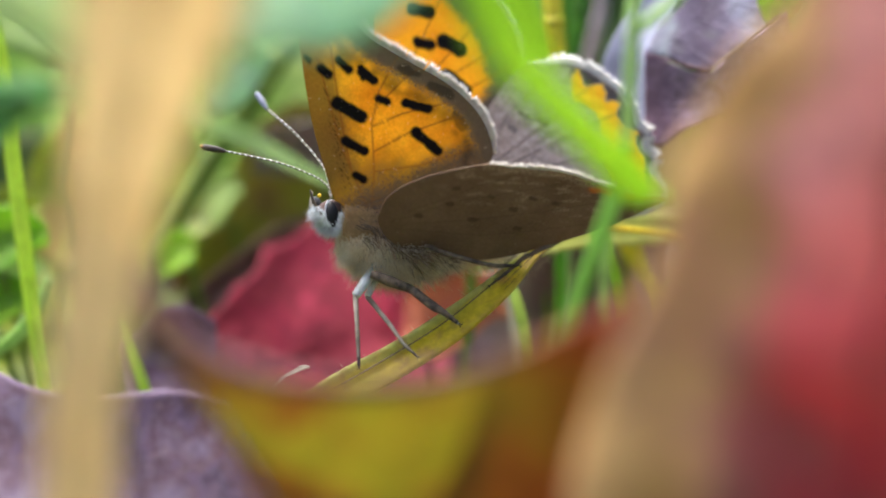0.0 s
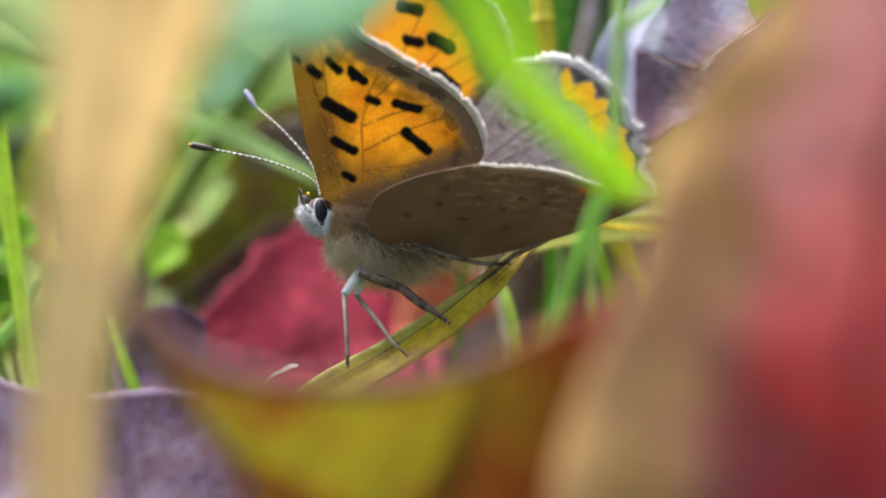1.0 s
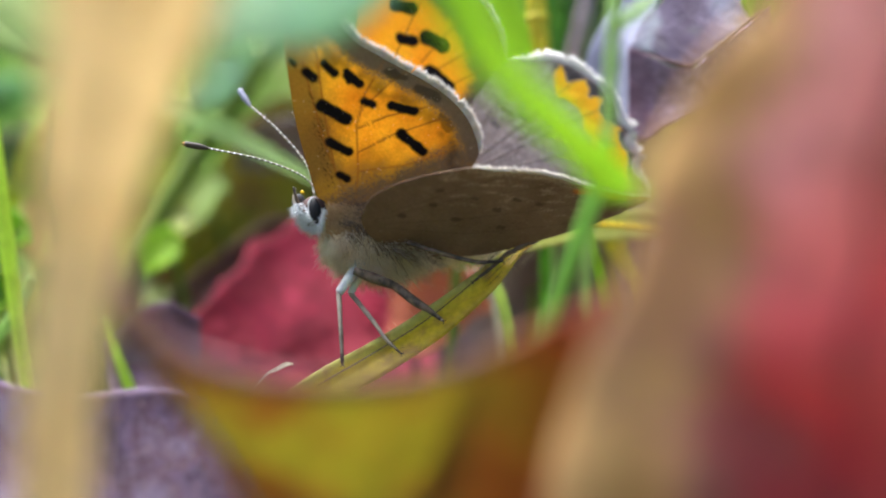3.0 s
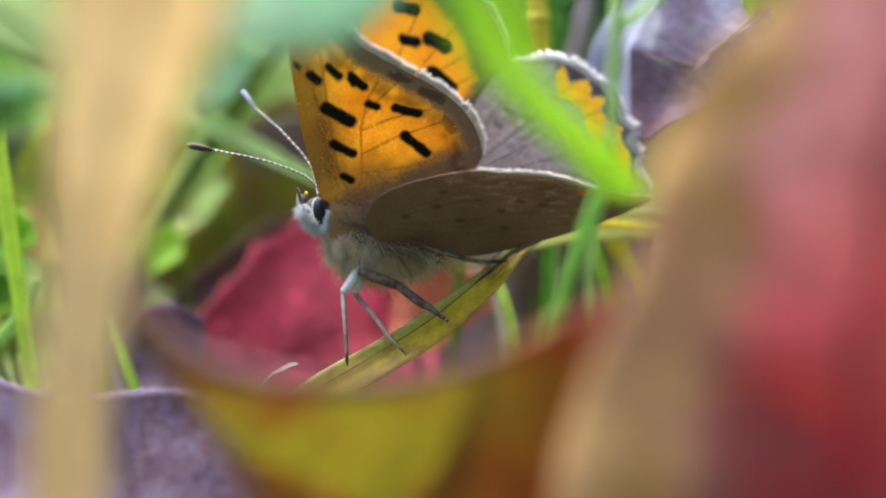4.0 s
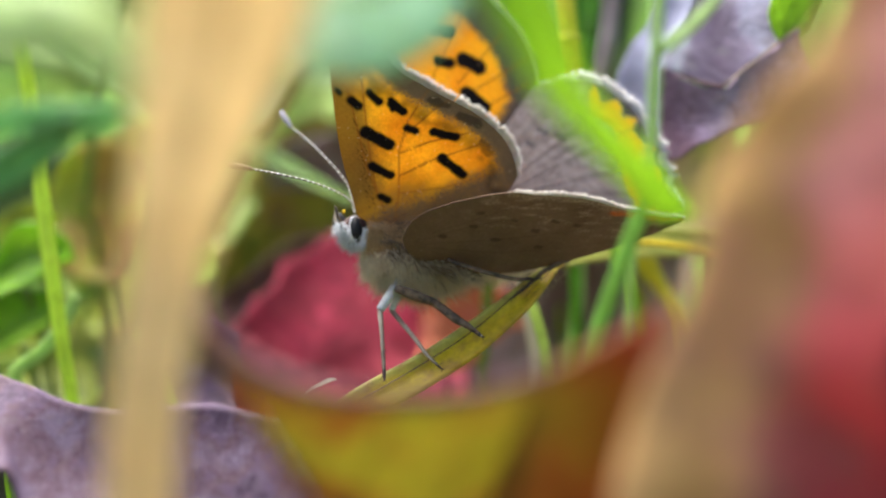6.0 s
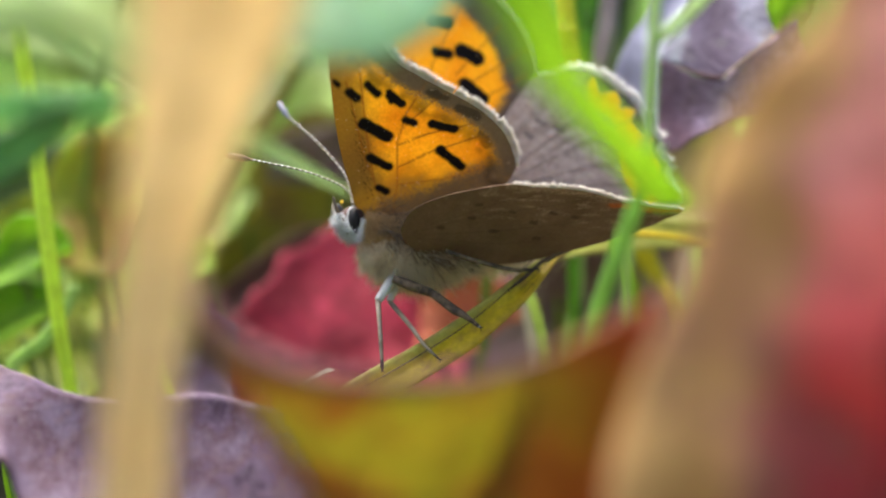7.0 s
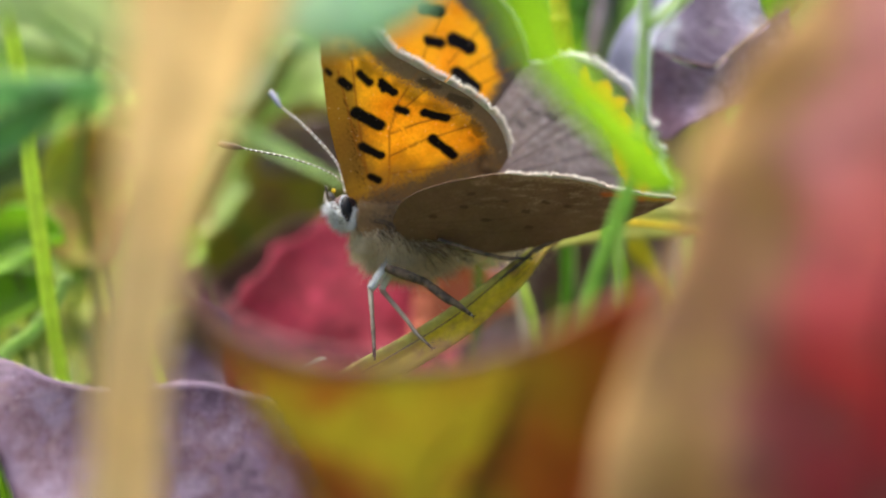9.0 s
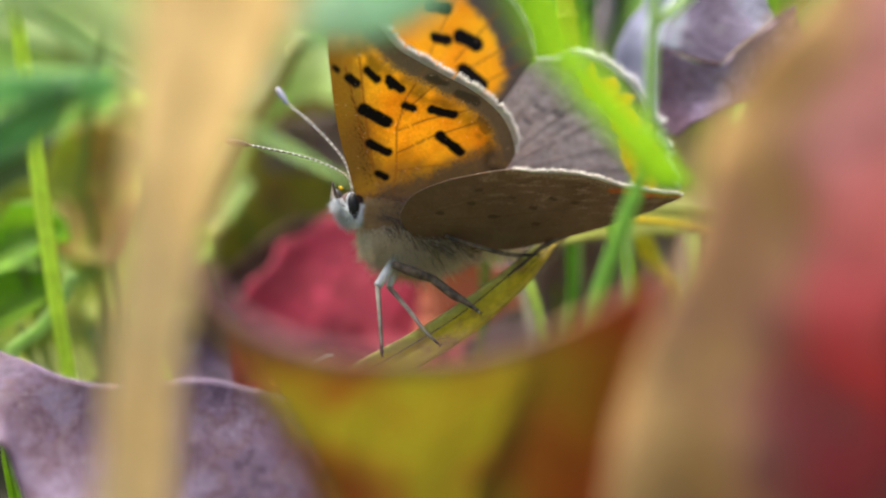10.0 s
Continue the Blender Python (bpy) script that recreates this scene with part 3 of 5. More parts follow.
wing("forewing", butterfly, FF_FRAME,
    [(0.00, 0.00), (-0.45, 2.15), (-0.78, 4.45), (-0.83, 6.81), (-0.53, 9.01), (0.21, 10.31), (1.41, 10.67), (2.83, 9.93), (3.88, 8.90), (4.50, 8.21), (5.02, 7.25), (5.17, 6.40), (5.02, 5.83),
     (4.34, 4.89), (3.63, 3.65), (2.74, 2.30), (1.27, 0.62)],
    (1.68, 5.32), ((0.93, 10.62), (5.10, 6.03)), paint_far_fore, orange_upper, fringe_white, "orange upperside with black spots and dark border", warp=FF_WARP)
wing("hindwing", butterfly, FH_FRAME,
    [(0.80, 0.03), (2.59, 2.17), (3.82, 4.00), (4.81, 5.36), (5.50, 6.09), (6.41, 6.40), (7.45, 6.58), (8.25, 6.45), (9.05, 5.99), (9.82, 5.35), (10.22, 4.52), (10.33, 4.00), (10.85, 3.47), (10.57, 2.93),
     (11.06, 2.44), (10.76, 1.80), (11.19, 1.00), (10.94, 0.23), (8.59, -0.42), (3.75, -0.58)],
    (6.24, 2.61), ((5.63, 6.13), (11.15, 0.80)), paint_far_hind, brown_upper, fringe_bright, "grey-brown upperside with an orange band and black teeth", fringe_len=0.4, warp=FH_WARP)

thorax = blob("thorax", (-1.86, 45.10, 0.19), (AX, SIDE, UP), (1.95, 1.15, 1.12), skin_tan, butterfly, lump=0.08)
abdomen = tube("abdomen", [(-0.93, 45.60, 0.11), (0.34, 46.30, 0.24), (2.09, 47.00, 0.63), (3.90, 47.70, 1.00), (5.06, 48.20, 1.19)], [0.8, 1.1, 1.05, 0.8, 0.2], skin_tan, butterfly, 24, 20)
blob("neck", (-3.5, 44.75, 0.85), (AX, SIDE, UP), (0.5, 0.5, 0.62), skin_tan, butterfly, lump=0.05)
head_ob = blob("head", (-4.13, 44.75, 1.23), (AX, SIDE, UP), (0.54, 0.6, 0.6), face_brown, butterfly, lump=0.05)
blob("eye", (-4.02, 44.18, 1.265), ((0.95, 0.25, 0.12), (0.2, -0.95, 0), (-0.12, 0, 1)), (0.225, 0.24, 0.48), eye_black, head_ob, label="black oval compound eye")
blob("eye", (-4.71, 45.30, 1.45), ((0.95, 0.25, 0.12), (0.2, -0.95, 0), (-0.12, 0, 1)), (0.28, 0.26, 0.5), eye_black, head_ob, label="black oval compound eye")
tube("palp", [(-4.38, 44.06, 1.22), (-4.54, 43.98, 1.42), (-4.67, 43.95, 1.69), (-4.79, 43.95, 2.14)], [0.05, 0.08, 0.07, 0.03], leg_brown, head_ob, 14, 8, "white hairy palp with a dark tip")
tube("palp", [(-4.45, 44.80, 0.81), (-4.73, 44.70, 1.31), (-4.84, 44.70, 1.72), (-4.80, 44.75, 2.10)], [0.1, 0.1, 0.07, 0.03], leg_grey, head_ob, 14, 8)
blob("bead", (-4.50, 44.30, 1.95), (AX, SIDE, UP), (0.07, 0.07, 0.07), amber, head_ob, 10, 12, label="tiny amber bead between the palps")
ec = Vector((-4.02, 44.2, 1.27))
tube("eye_rim", [ec + Vector((0.95, 0.25, 0.12)).normalized() * 0.25 * math.cos(a) + Vector((-0.12, 0, 1)).normalized() * 0.515 * math.sin(a) for a in (math.radians(75 + 12.5 * i) for i in range(17))],
     [0.012, 0.032, 0.032, 0.012], fur_white, head_ob, 48, 8, "white rim of scales round the eye")
for club, words, pts in ((club_grey, "blue-grey antenna club", [(-4.13, 44.90, 1.90), (-4.45, 45.20, 3.04), (-5.60, 45.70, 4.39), (-6.73, 46.20, 5.38), (-7.07, 46.40, 5.88)]),
            (skin_dark, "dark antenna club with an orange tip", [(-4.02, 44.60, 1.99), (-4.49, 44.40, 2.54), (-5.80, 44.00, 3.08), (-7.37, 43.60, 3.42), (-8.48, 43.30, 3.62)])):
    ant = tube("antenna", pts, [0.04, 0.028, 0.028, 0.03, 0.045], antenna_rings, head_ob, 60, 8, "thin antenna ringed black and white")
    end, before = Vector(pts[-1]), Vector(pts[-2])
    d = (end - before).normalized()
    if club is skin_dark:
        tube("tip", [end + d * 0.06, end + d * 0.12, end + d * 0.17], [0.06, 0.07, 0.02], amber_tip, ant, 8, 8, "orange tip of the club")
    tube("club", [end - d * 0.75, end - d * 0.4, end, end + d * 0.12], [0.05, 0.12, 0.115, 0.03], club, ant, 16, 10, words)

rng = random.Random(4)
def jointed_leg(nm, up_pts, up_r, up_m, lo_pts, lo_r, lo_m):
    """A leg: thigh, shin, clawed foot and bristles."""
    leg = tube(nm, up_pts, up_r, up_m, butterfly, 16, 10)
    tube("shin", lo_pts, lo_r, lo_m, leg, 24, 8)
    a, b = Vector(lo_pts[-2]), Vector(lo_pts[-1])
    d = (b - a).normalized()
    tube("foot", [a.lerp(b, 0.35), a.lerp(b, 0.7), b, b + d * 0.12], [lo_r[-1] * 1.5, lo_r[-1] * 1.25, lo_r[-1] * 1.2, 0.015], foot_rings if nm == "midleg" else skin_dark, leg, 14, 8, "dark clawed foot")
    across = d.cross(Vector((0, 1, 0))).normalized()
    for turn in (-1, 1):
        q = b + d * 0.1
        tube("claw", [q, q + d * 0.07 + across * 0.04 * turn, q + d * 0.1 + across * 0.09 * turn], [0.026, 0.02, 0.006], skin_dark, leg, 8, 6, "tiny dark claw")
        q = a.lerp(b, 0.1)
        tube("spur", [q, q + d * 0.12 + across * 0.11 * turn], [0.018, 0.006], skin_dark, leg, 6, 6, "short dark spur")
    spines = []
    for i in range(26):
        p = run(lo_pts, rng.uniform(0.15, 0.95))
        spines.append((p, p + d * 0.12 + Vector((rng.gauss(0, 0.1), rng.gauss(0, 0.1), rng.gauss(0, 0.1))), Vector()))
    strands("bristles", spines, skin_dark, leg, "fine dark bristles", 0.008)


jointed_leg("foreleg", [(-2.39, 44.40, -0.56), (-2.74, 44.00, -1.10), (-3.15, 43.80, -1.69)], [0.2, 0.2, 0.15], leg_white, [(-3.15, 43.80, -1.69), (-3.06, 43.30, -2.69), (-2.97, 43.00, -4.07)], [0.1, 0.08, 0.055], leg_grey)
jointed_leg("foreleg", [(-2.16, 44.80, -0.60), (-2.47, 44.40, -1.17), (-2.75, 44.20, -1.72)], [0.13, 0.14, 0.13], leg_white, [(-2.75, 44.20, -1.72), (-1.90, 43.60, -2.71), (-1.44, 43.20, -3.31), (-0.98, 43.00, -3.73)], [0.1, 0.08, 0.066, 0.04], leg_grey)
jointed_leg("midleg", [(-2.60, 43.70, -0.89), (-1.91, 43.70, -1.16), (-1.14, 43.80, -1.44)], [0.14, 0.2, 0.15], leg_umber, [(-1.14, 43.80, -1.44), (-0.38, 43.50, -2.02), (0.02, 43.30, -2.25), (0.50, 43.20, -2.61)], [0.15, 0.17, 0.12, 0.06], leg_umber)
jointed_leg("hindleg", [(-0.65, 43.60, 0.12), (0.32, 43.50, -0.22), (1.35, 43.90, -0.51)], [0.08, 0.09, 0.085], leg_umber, [(1.35, 43.90, -0.51), (1.97, 44.10, -0.61), (2.67, 44.30, -0.60)], [0.085, 0.075, 0.045], leg_umber)
jointed_leg("hindleg", [(4.74, 45.20, 0.52), (3.67, 44.90, 0.02), (2.93, 44.70, -0.35)], [0.11, 0.1, 0.09], leg_brown, [(2.93, 44.70, -0.35), (2.39, 44.30, -0.80), (1.80, 44.10, -1.25)], [0.08, 0.07, 0.04], leg_brown)

thigh = []
for i in range(60):
    p = Vector((-2.5, 43.75, -0.8)).lerp(Vector((-1.15, 43.85, -1.3)), rng.random()) + Vector((0, rng.uniform(0, 0.1), rng.uniform(0, 0.08)))
    thigh.append((p, p + Vector((rng.uniform(0.1, 0.35), rng.uniform(-0.1, 0.1), rng.uniform(0.02, 0.18))), Vector()))
strands("thigh_hair", thigh, fur_tan, butterfly, "sparse whitish hair along the thigh", 0.007)


def fur_on(centre, axes, radii, count, length, droop, keep):
    roots = []
    c = Vector(centre)
    while len(roots) < count:
        d = Vector((rng.gauss(0, 1), rng.gauss(0, 1), rng.gauss(0, 1))).normalized()
        if not keep(d):
            continue
        p = c + sum((Vector(axes[q]).normalized() * radii[q] * d[q] for q in range(3)), Vector())
        out = (p - c).normalized()
        ln = length * rng.uniform(0.5, 1.2)
        tip = p + out * ln * 0.55 + AX * ln * rng.uniform(0.0, 0.5) - UP * ln * rng.uniform(0.2, 0.8) * droop
        roots.append((p, tip, Vector((rng.uniform(-1, 1), rng.uniform(-1, 1), rng.uniform(-1, 1))) * ln * 0.15))
    return roots


strands("fur", fur_on((-1.86, 45.10, 0.19), (AX, SIDE, UP), (1.95, 1.15, 1.12), 3400, 0.85, 0.9, lambda d: d[2] < 0.35), fur_tan, thorax, "shaggy tan hair", 0.014)
nape = []
for i in range(2600):
    u, v = rng.random(), rng.random()
    p = Vector((-3.58, 44.05, 1.53)).lerp(Vector((-1.93, 44.20, 1.33)), u).lerp(Vector((-3.66, 44.05, 0.55)).lerp(Vector((-1.92, 43.90, 0.33)), u), v)
    p += Vector((rng.gauss(0, 0.05), rng.uniform(-0.1, 0.25), rng.gauss(0, 0.08)))
    nape.append((p, p + (AX * rng.uniform(0.1, 0.6) - UP * rng.uniform(0.3, 1.0) + Vector((rng.gauss(0, 0.2), rng.uniform(-0.3, 0.1), 0))) * rng.uniform(0.25, 0.5), Vector()))
strands("nape_fur", nape, fur_olive, thorax, "olive-brown hair behind the eye", 0.015)
strands("pale_fur", fur_on((-1.86, 45.10, 0.19), (AX, SIDE, UP), (2.0, 1.22, 1.18), 950, 0.75, 0.8, lambda d: d[2] < 0.2 and d[1] > -0.2), fur_cream, thorax, "scattered cream-white hair", 0.009)
strands("dark_fur", fur_on((-1.65, 45.10, 0.19), (AX, SIDE, UP), (1.95, 1.2, 1.14), 220, 0.8, 0.9, lambda d: d[2] < 0.35 and d[0] > -0.4), fur_brown, thorax, "scattered dark brown hair", 0.014)
collar = []
for i in range(420):
    p = Vector((-2.95, 44.20, 1.42)).lerp(Vector((-0.99, 43.70, 0.26)), rng.random()) + Vector((rng.gauss(0, 0.25), rng.uniform(-0.1, 0.4), rng.gauss(0, 0.3)))
    collar.append((p, p + (AX * 0.6 + UP * rng.uniform(-0.3, 0.6) - SIDE * 0.1 + Vector((rng.gauss(0, 0.3), 0, rng.gauss(0, 0.3)))) * rng.uniform(0.4, 0.9), Vector()))
strands("wing_base_fur", collar, fur_brown, thorax, "dark brown hair over the wing bases", 0.014)
flank = []
for i in range(700):
    w = rng.random()
    p = Vector((-1.95, 43.75, 0.3)).lerp(Vector((0.5, 43.8, -0.55)), w) + Vector((rng.gauss(0, 0.12), rng.uniform(-0.12, 0.2), rng.gauss(0, 0.1)))
    flank.append((p, p + Vector((rng.uniform(0.1, 0.6), rng.uniform(-0.1, 0.15), rng.uniform(-0.55, 0.05))) * rng.uniform(0.4, 0.9), Vector()))
strands("flank_fur", flank[:240], fur_brown, thorax, "dark brown hair along the hindwing base", 0.011)
strands("flank_fur", flank[240:], fur_tan, thorax, "tan hair along the hindwing base", 0.011)
tufts = []
for a, b in [((-2.40, 43.62, 0.71), (-2.08, 43.62, 0.21)), ((-2.66, 43.62, 0.38), (-2.25, 43.62, -0.08)), ((-2.12, 43.62, 0.58), (-1.75, 43.62, 0.12)), ((-1.87, 43.62, 0.21), (-1.42, 43.62, -0.42)), ((-1.29, 43.62, -0.09), (-0.76, 43.62, -0.59)), ((-0.75, 43.62, -0.18), (-0.14, 43.62, -0.64)), ((-2.94, 43.62, 0.88), (-2.41, 43.62, 0.62))]:
    for i in range(24):
        p = Vector(a) + Vector((rng.gauss(0, 0.13), rng.uniform(-0.06, 0.2), rng.gauss(0, 0.08)))
        d = (Vector(b) - Vector(a)) * rng.uniform(0.6, 1.15)
        tufts.append((p, p + d + Vector((rng.gauss(0, 0.07), rng.uniform(-0.05, 0.12), rng.gauss(0, 0.07))), Vector((rng.gauss(0, 0.04), 0, rng.gauss(0, 0.04)))))
strands("dark_fur", tufts, fur_brown, thorax, "dark brown tufts of hair under the wing bases", 0.012)
strands("palp_fur", [(p, p + Vector((-0.11 + rng.gauss(0, 0.07), -0.08 + rng.gauss(0, 0.1), -0.06 + rng.gauss(0, 0.09))), Vector()) for p in (run([(-3.88, 44.20, 0.52), (-4.34, 43.97, 1.16), (-4.6, 43.92, 1.61), (-4.73, 43.95, 1.94)], rng.random() * 0.62) + Vector((rng.gauss(0, 0.08), rng.uniform(-0.1, 0.5), 0)) for i in range(420))], fur_white, head_ob, "white bristly hair of the palps", 0.012)
face = []
while len(face) < 1000:
    d = Vector((rng.gauss(0, 1), rng.gauss(0, 1), rng.gauss(0, 1))).normalized()
    if d[2] > -0.05 - 0.5 * d[0] * (d[0] < 0) or (d[1] > 0.42 and d[2] > -0.75 and d[0] > -0.5):
        continue
    chin = max(0.0, -d[0]) * max(0.0, -d[2])
    p = Vector((-4.13, 44.75, 1.2)) + (AX * 0.55 * d[0] + SIDE * 0.6 * d[1] + UP * 0.63 * d[2]) * (1 - 0.3 * chin)
    ln = rng.uniform(0.15, 0.42) * (1 - 0.15 * chin)
    face.append((p, p + (AX * d[0] + SIDE * d[1] + UP * d[2]) * ln * 0.7 - AX * ln * rng.uniform(0.0, 0.6) - UP * ln * rng.uniform(-0.1, 0.5), Vector((rng.gauss(0, 0.03), rng.gauss(0, 0.03), rng.gauss(0, 0.03)))))
strands("fur", face, fur_white, head_ob, "short bristly white hair", 0.0095)
cheek = []
for i in range(420):
    p = Vector((-3.74, 43.98, 1.32)).lerp(Vector((-3.94, 44.0, 0.64)), rng.random()) + Vector((rng.uniform(-0.03, 0.17), rng.uniform(0.0, 0.3), rng.gauss(0, 0.06)))
    cheek.append((p, p + Vector((rng.uniform(-0.02, 0.12), rng.uniform(-0.14, 0.02), rng.uniform(-0.28, -0.05))), Vector()))
ruff = []
for i in range(420):
    p = Vector((-4.0, 44.3, 0.5)).lerp(Vector((-3.2, 44.1, -0.35)), rng.random()) + Vector((rng.uniform(0.0, 0.35), rng.uniform(-0.1, 0.4), rng.uniform(0.0, 0.25)))
    ruff.append((p, p + Vector((rng.uniform(-0.14, 0.12), rng.uniform(-0.15, 0.05), rng.uniform(-0.4, -0.12))), Vector()))
strands("ruff", ruff, fur_tan, thorax, "pale tan hair between head and breast", 0.013)
strands("cheek_fur", cheek, fur_white, head_ob, "white scales behind the eye", 0.009)
strands("fur", fur_on((0.78, 46.50, 0.28), (AX, SIDE, UP), (2.4, 1.0, 1.05), 1100, 0.45, 0.8, lambda d: d[2] < 0.4), fur_tan, abdomen, "tan hair", 0.013)

# ---- plants ----
straw = plain("dry_straw", (0.77, 0.555, 0.265), (0.87, 0.7, 0.41), 160, 0.6, 0.05, 0.55)
stalk_mat = leafy("yellow_stalk", [(0.0, (0.72, 0.55, 0.06)), (0.3, (0.82, 0.66, 0.04)), (0.72, (0.74, 0.62, 0.04)), (0.82, (0.58, 0.55, 0.11)), (1.0, (0.6, 0.6, 0.17))], (0.5, 0.45, 0.1), 300, 0.5, 0.06, 0.5, 0, 0.0, "X", (0.4, 0.22, 0.07))
yellow_leaf = leafy("yellow_autumn_leaf", [(0.3, (0.27, 0.25, 0.035)), (0.42, (0.42, 0.37, 0.04)), (0.52, (0.48, 0.41, 0.045)), (0.6, (0.38, 0.23, 0.045)), (0.7, (0.32, 0.11, 0.035))], (0.4, 0.3, 0.04), 420, 0.5, 0.05, 0.5, 5, 0.04, "", (0.34, 0.13, 0.025), (480, (0.36, 0.12, 0.03), 0.85))
brown_fold = leafy("rust_brown_leaf", [(0.1, (0.36, 0.23, 0.03)), (0.35, (0.28, 0.15, 0.022)), (0.6, (0.31, 0.11, 0.02)), (0.75, (0.33, 0.045, 0.024)), (0.95, (0.28, 0.095, 0.03))], (0.25, 0.12, 0.03), 180, 0.5, 0.05, 0.45, 5, 0.06, "Y", None, (420, (0.28, 0.04, 0.02), 0.5))
# tan margin is tissue; the pink-to-wine ramp paints the blade's lower shade
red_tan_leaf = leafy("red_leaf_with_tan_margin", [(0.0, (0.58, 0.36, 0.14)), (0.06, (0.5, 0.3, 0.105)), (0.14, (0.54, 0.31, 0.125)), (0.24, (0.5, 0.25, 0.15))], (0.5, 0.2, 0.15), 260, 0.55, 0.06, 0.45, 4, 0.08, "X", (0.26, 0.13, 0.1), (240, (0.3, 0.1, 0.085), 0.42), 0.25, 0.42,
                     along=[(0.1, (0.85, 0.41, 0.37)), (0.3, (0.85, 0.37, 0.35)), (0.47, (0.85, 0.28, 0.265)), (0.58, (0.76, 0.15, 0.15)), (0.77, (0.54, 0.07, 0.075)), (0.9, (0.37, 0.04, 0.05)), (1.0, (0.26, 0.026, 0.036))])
purple_leaf = leafy("purple_autumn_leaf", [(0.35, (0.05, 0.026, 0.05)), (0.45, (0.115, 0.07, 0.12)), (0.52, (0.09, 0.044, 0.066)), (0.62, (0.155, 0.11, 0.168))], (0.2, 0.15, 0.18), 520, 0.7, 0.05, 0.2, 4, 0.1, "", (0.13, 0.075, 0.085), (300, (0.06, 0.03, 0.042), 0.8), specks=(0.2, 0.165, 0.21))
mauve_rim = leafy("dull_mauve_rim", [(0.35, (0.1, 0.032, 0.036)), (0.5, (0.165, 0.062, 0.066)), (0.65, (0.24, 0.13, 0.13))], (0.2, 0.13, 0.13), 300, 0.7, 0.05, 0.2, 4, 0.1)
lavender_leaf = leafy("pale_lavender_leaf", [(0.3, (0.15, 0.15, 0.22)), (0.5, (0.215, 0.22, 0.305)), (0.7, (0.26, 0.27, 0.345))], (0.4, 0.34, 0.42), 90, 0.8, 0.1, 0.15, 4, 0.1)
red_leaf = leafy("crimson_leaf", [(0.32, (0.14, 0.008, 0.02)), (0.46, (0.29, 0.018, 0.045)), (0.53, (0.2, 0.014, 0.028)), (0.62, (0.37, 0.03, 0.065)), (0.72, (0.27, 0.05, 0.055))], (0.36, 0.04, 0.06), 300, 0.85, 0.08, 0.15, 6, 0.1, "", (0.38, 0.055, 0.075), (330, (0.17, 0.012, 0.024), 0.7))
orange_leaf = leafy("orange_red_leaf", [(0.36, (0.5, 0.09, 0.07)), (0.64, (0.66, 0.26, 0.11))], (0.5, 0.2, 0.1), 180, 0.5, 0.05, 0.15, 6, 0.1)
plum_leaf = leafy("plum_brown_leaf", [(0.36, (0.13, 0.085, 0.09)), (0.5, (0.24, 0.175, 0.19)), (0.64, (0.38, 0.31, 0.34))], (0.15, 0.1, 0.1), 220, 0.5, 0.08, 0.1, 6, 0.3)
olive_leaf = leafy("olive_brown_leaf", [(0.3, (0.17, 0.12, 0.04)), (0.5, (0.27, 0.27, 0.045)), (0.7, (0.22, 0.11, 0.08))], (0.18, 0.16, 0.04), 200, 0.6, 0.06, 0.35, 6, 0.3)
lime = leafy("fresh_grass_blade", [(0.3, (0.28, 0.48, 0.02)), (0.7, (0.4, 0.6, 0.045))], (0.4, 0.6, 0.08), 200, 0.45, 0.03, 0.6, 1, 0.2)
grass_green = leafy("green_grass_blade", [(0.3, (0.09, 0.25, 0.025)), (0.7, (0.16, 0.36, 0.04))], (0.2, 0.35, 0.06), 200, 0.45, 0.03, 0.55, 1, 0.2)
deep_green = leafy("deep_green_stem", [(0.3, (0.12, 0.19, 0.025)), (0.7, (0.21, 0.28, 0.045))], (0.1, 0.18, 0.03), 200, 0.5, 0.03, 0.3, 1, 0.2)
sea_green = leafy("blue_green_leaf", [(0.38, (0.3, 0.58, 0.33)), (0.5, (0.48, 0.75, 0.48)), (0.62, (0.64, 0.85, 0.58))], (0.2, 0.38, 0.22), 160, 0.5, 0.04, 0.62, 6, 0.12)
apple_leaf = leafy("yellow_green_leaf", [(0.3, (0.28, 0.46, 0.08)), (0.55, (0.48, 0.6, 0.2)), (0.75, (0.58, 0.6, 0.22))], (0.36, 0.42, 0.12), 170, 0.5, 0.05, 0.6, 6, 0.15, "", (0.3, 0.36, 0.06), (320, (0.16, 0.26, 0.03), 0.6))
pale_green = leafy("pale_green_blade", [(0.3, (0.36, 0.55, 0.16)), (0.7, (0.5, 0.66, 0.26))], (0.5, 0.62, 0.35), 200, 0.5, 0.03, 0.5, 1, 0.2)
teal_leaf = leafy("teal_green_leaf", [(0.35, (0.16, 0.38, 0.12)), (0.65, (0.3, 0.53, 0.25))], (0.16, 0.32, 0.18), 160, 0.5, 0.05, 0.45, 6, 0.12)
mottled_leaf = leafy("mottled_olive_leaf", [(0.32, (0.16, 0.3, 0.02)), (0.43, (0.42, 0.46, 0.05)), (0.52, (0.3, 0.4, 0.03)), (0.6, (0.5, 0.42, 0.05)), (0.7, (0.45, 0.22, 0.05))], (0.3, 0.34, 0.08), 260, 0.5, 0.05, 0.5, 6, 0.15, "", (0.16, 0.09, 0.03), (330, (0.09, 0.12, 0.02), 0.5))
fresh_leaf = leafy("fresh_green_leaf", [(0.36, (0.3, 0.55, 0.12)), (0.5, (0.42, 0.66, 0.34)), (0.64, (0.5, 0.7, 0.52))], (0.4, 0.65, 0.35), 160, 0.5, 0.05, 0.55, 6, 0.12)
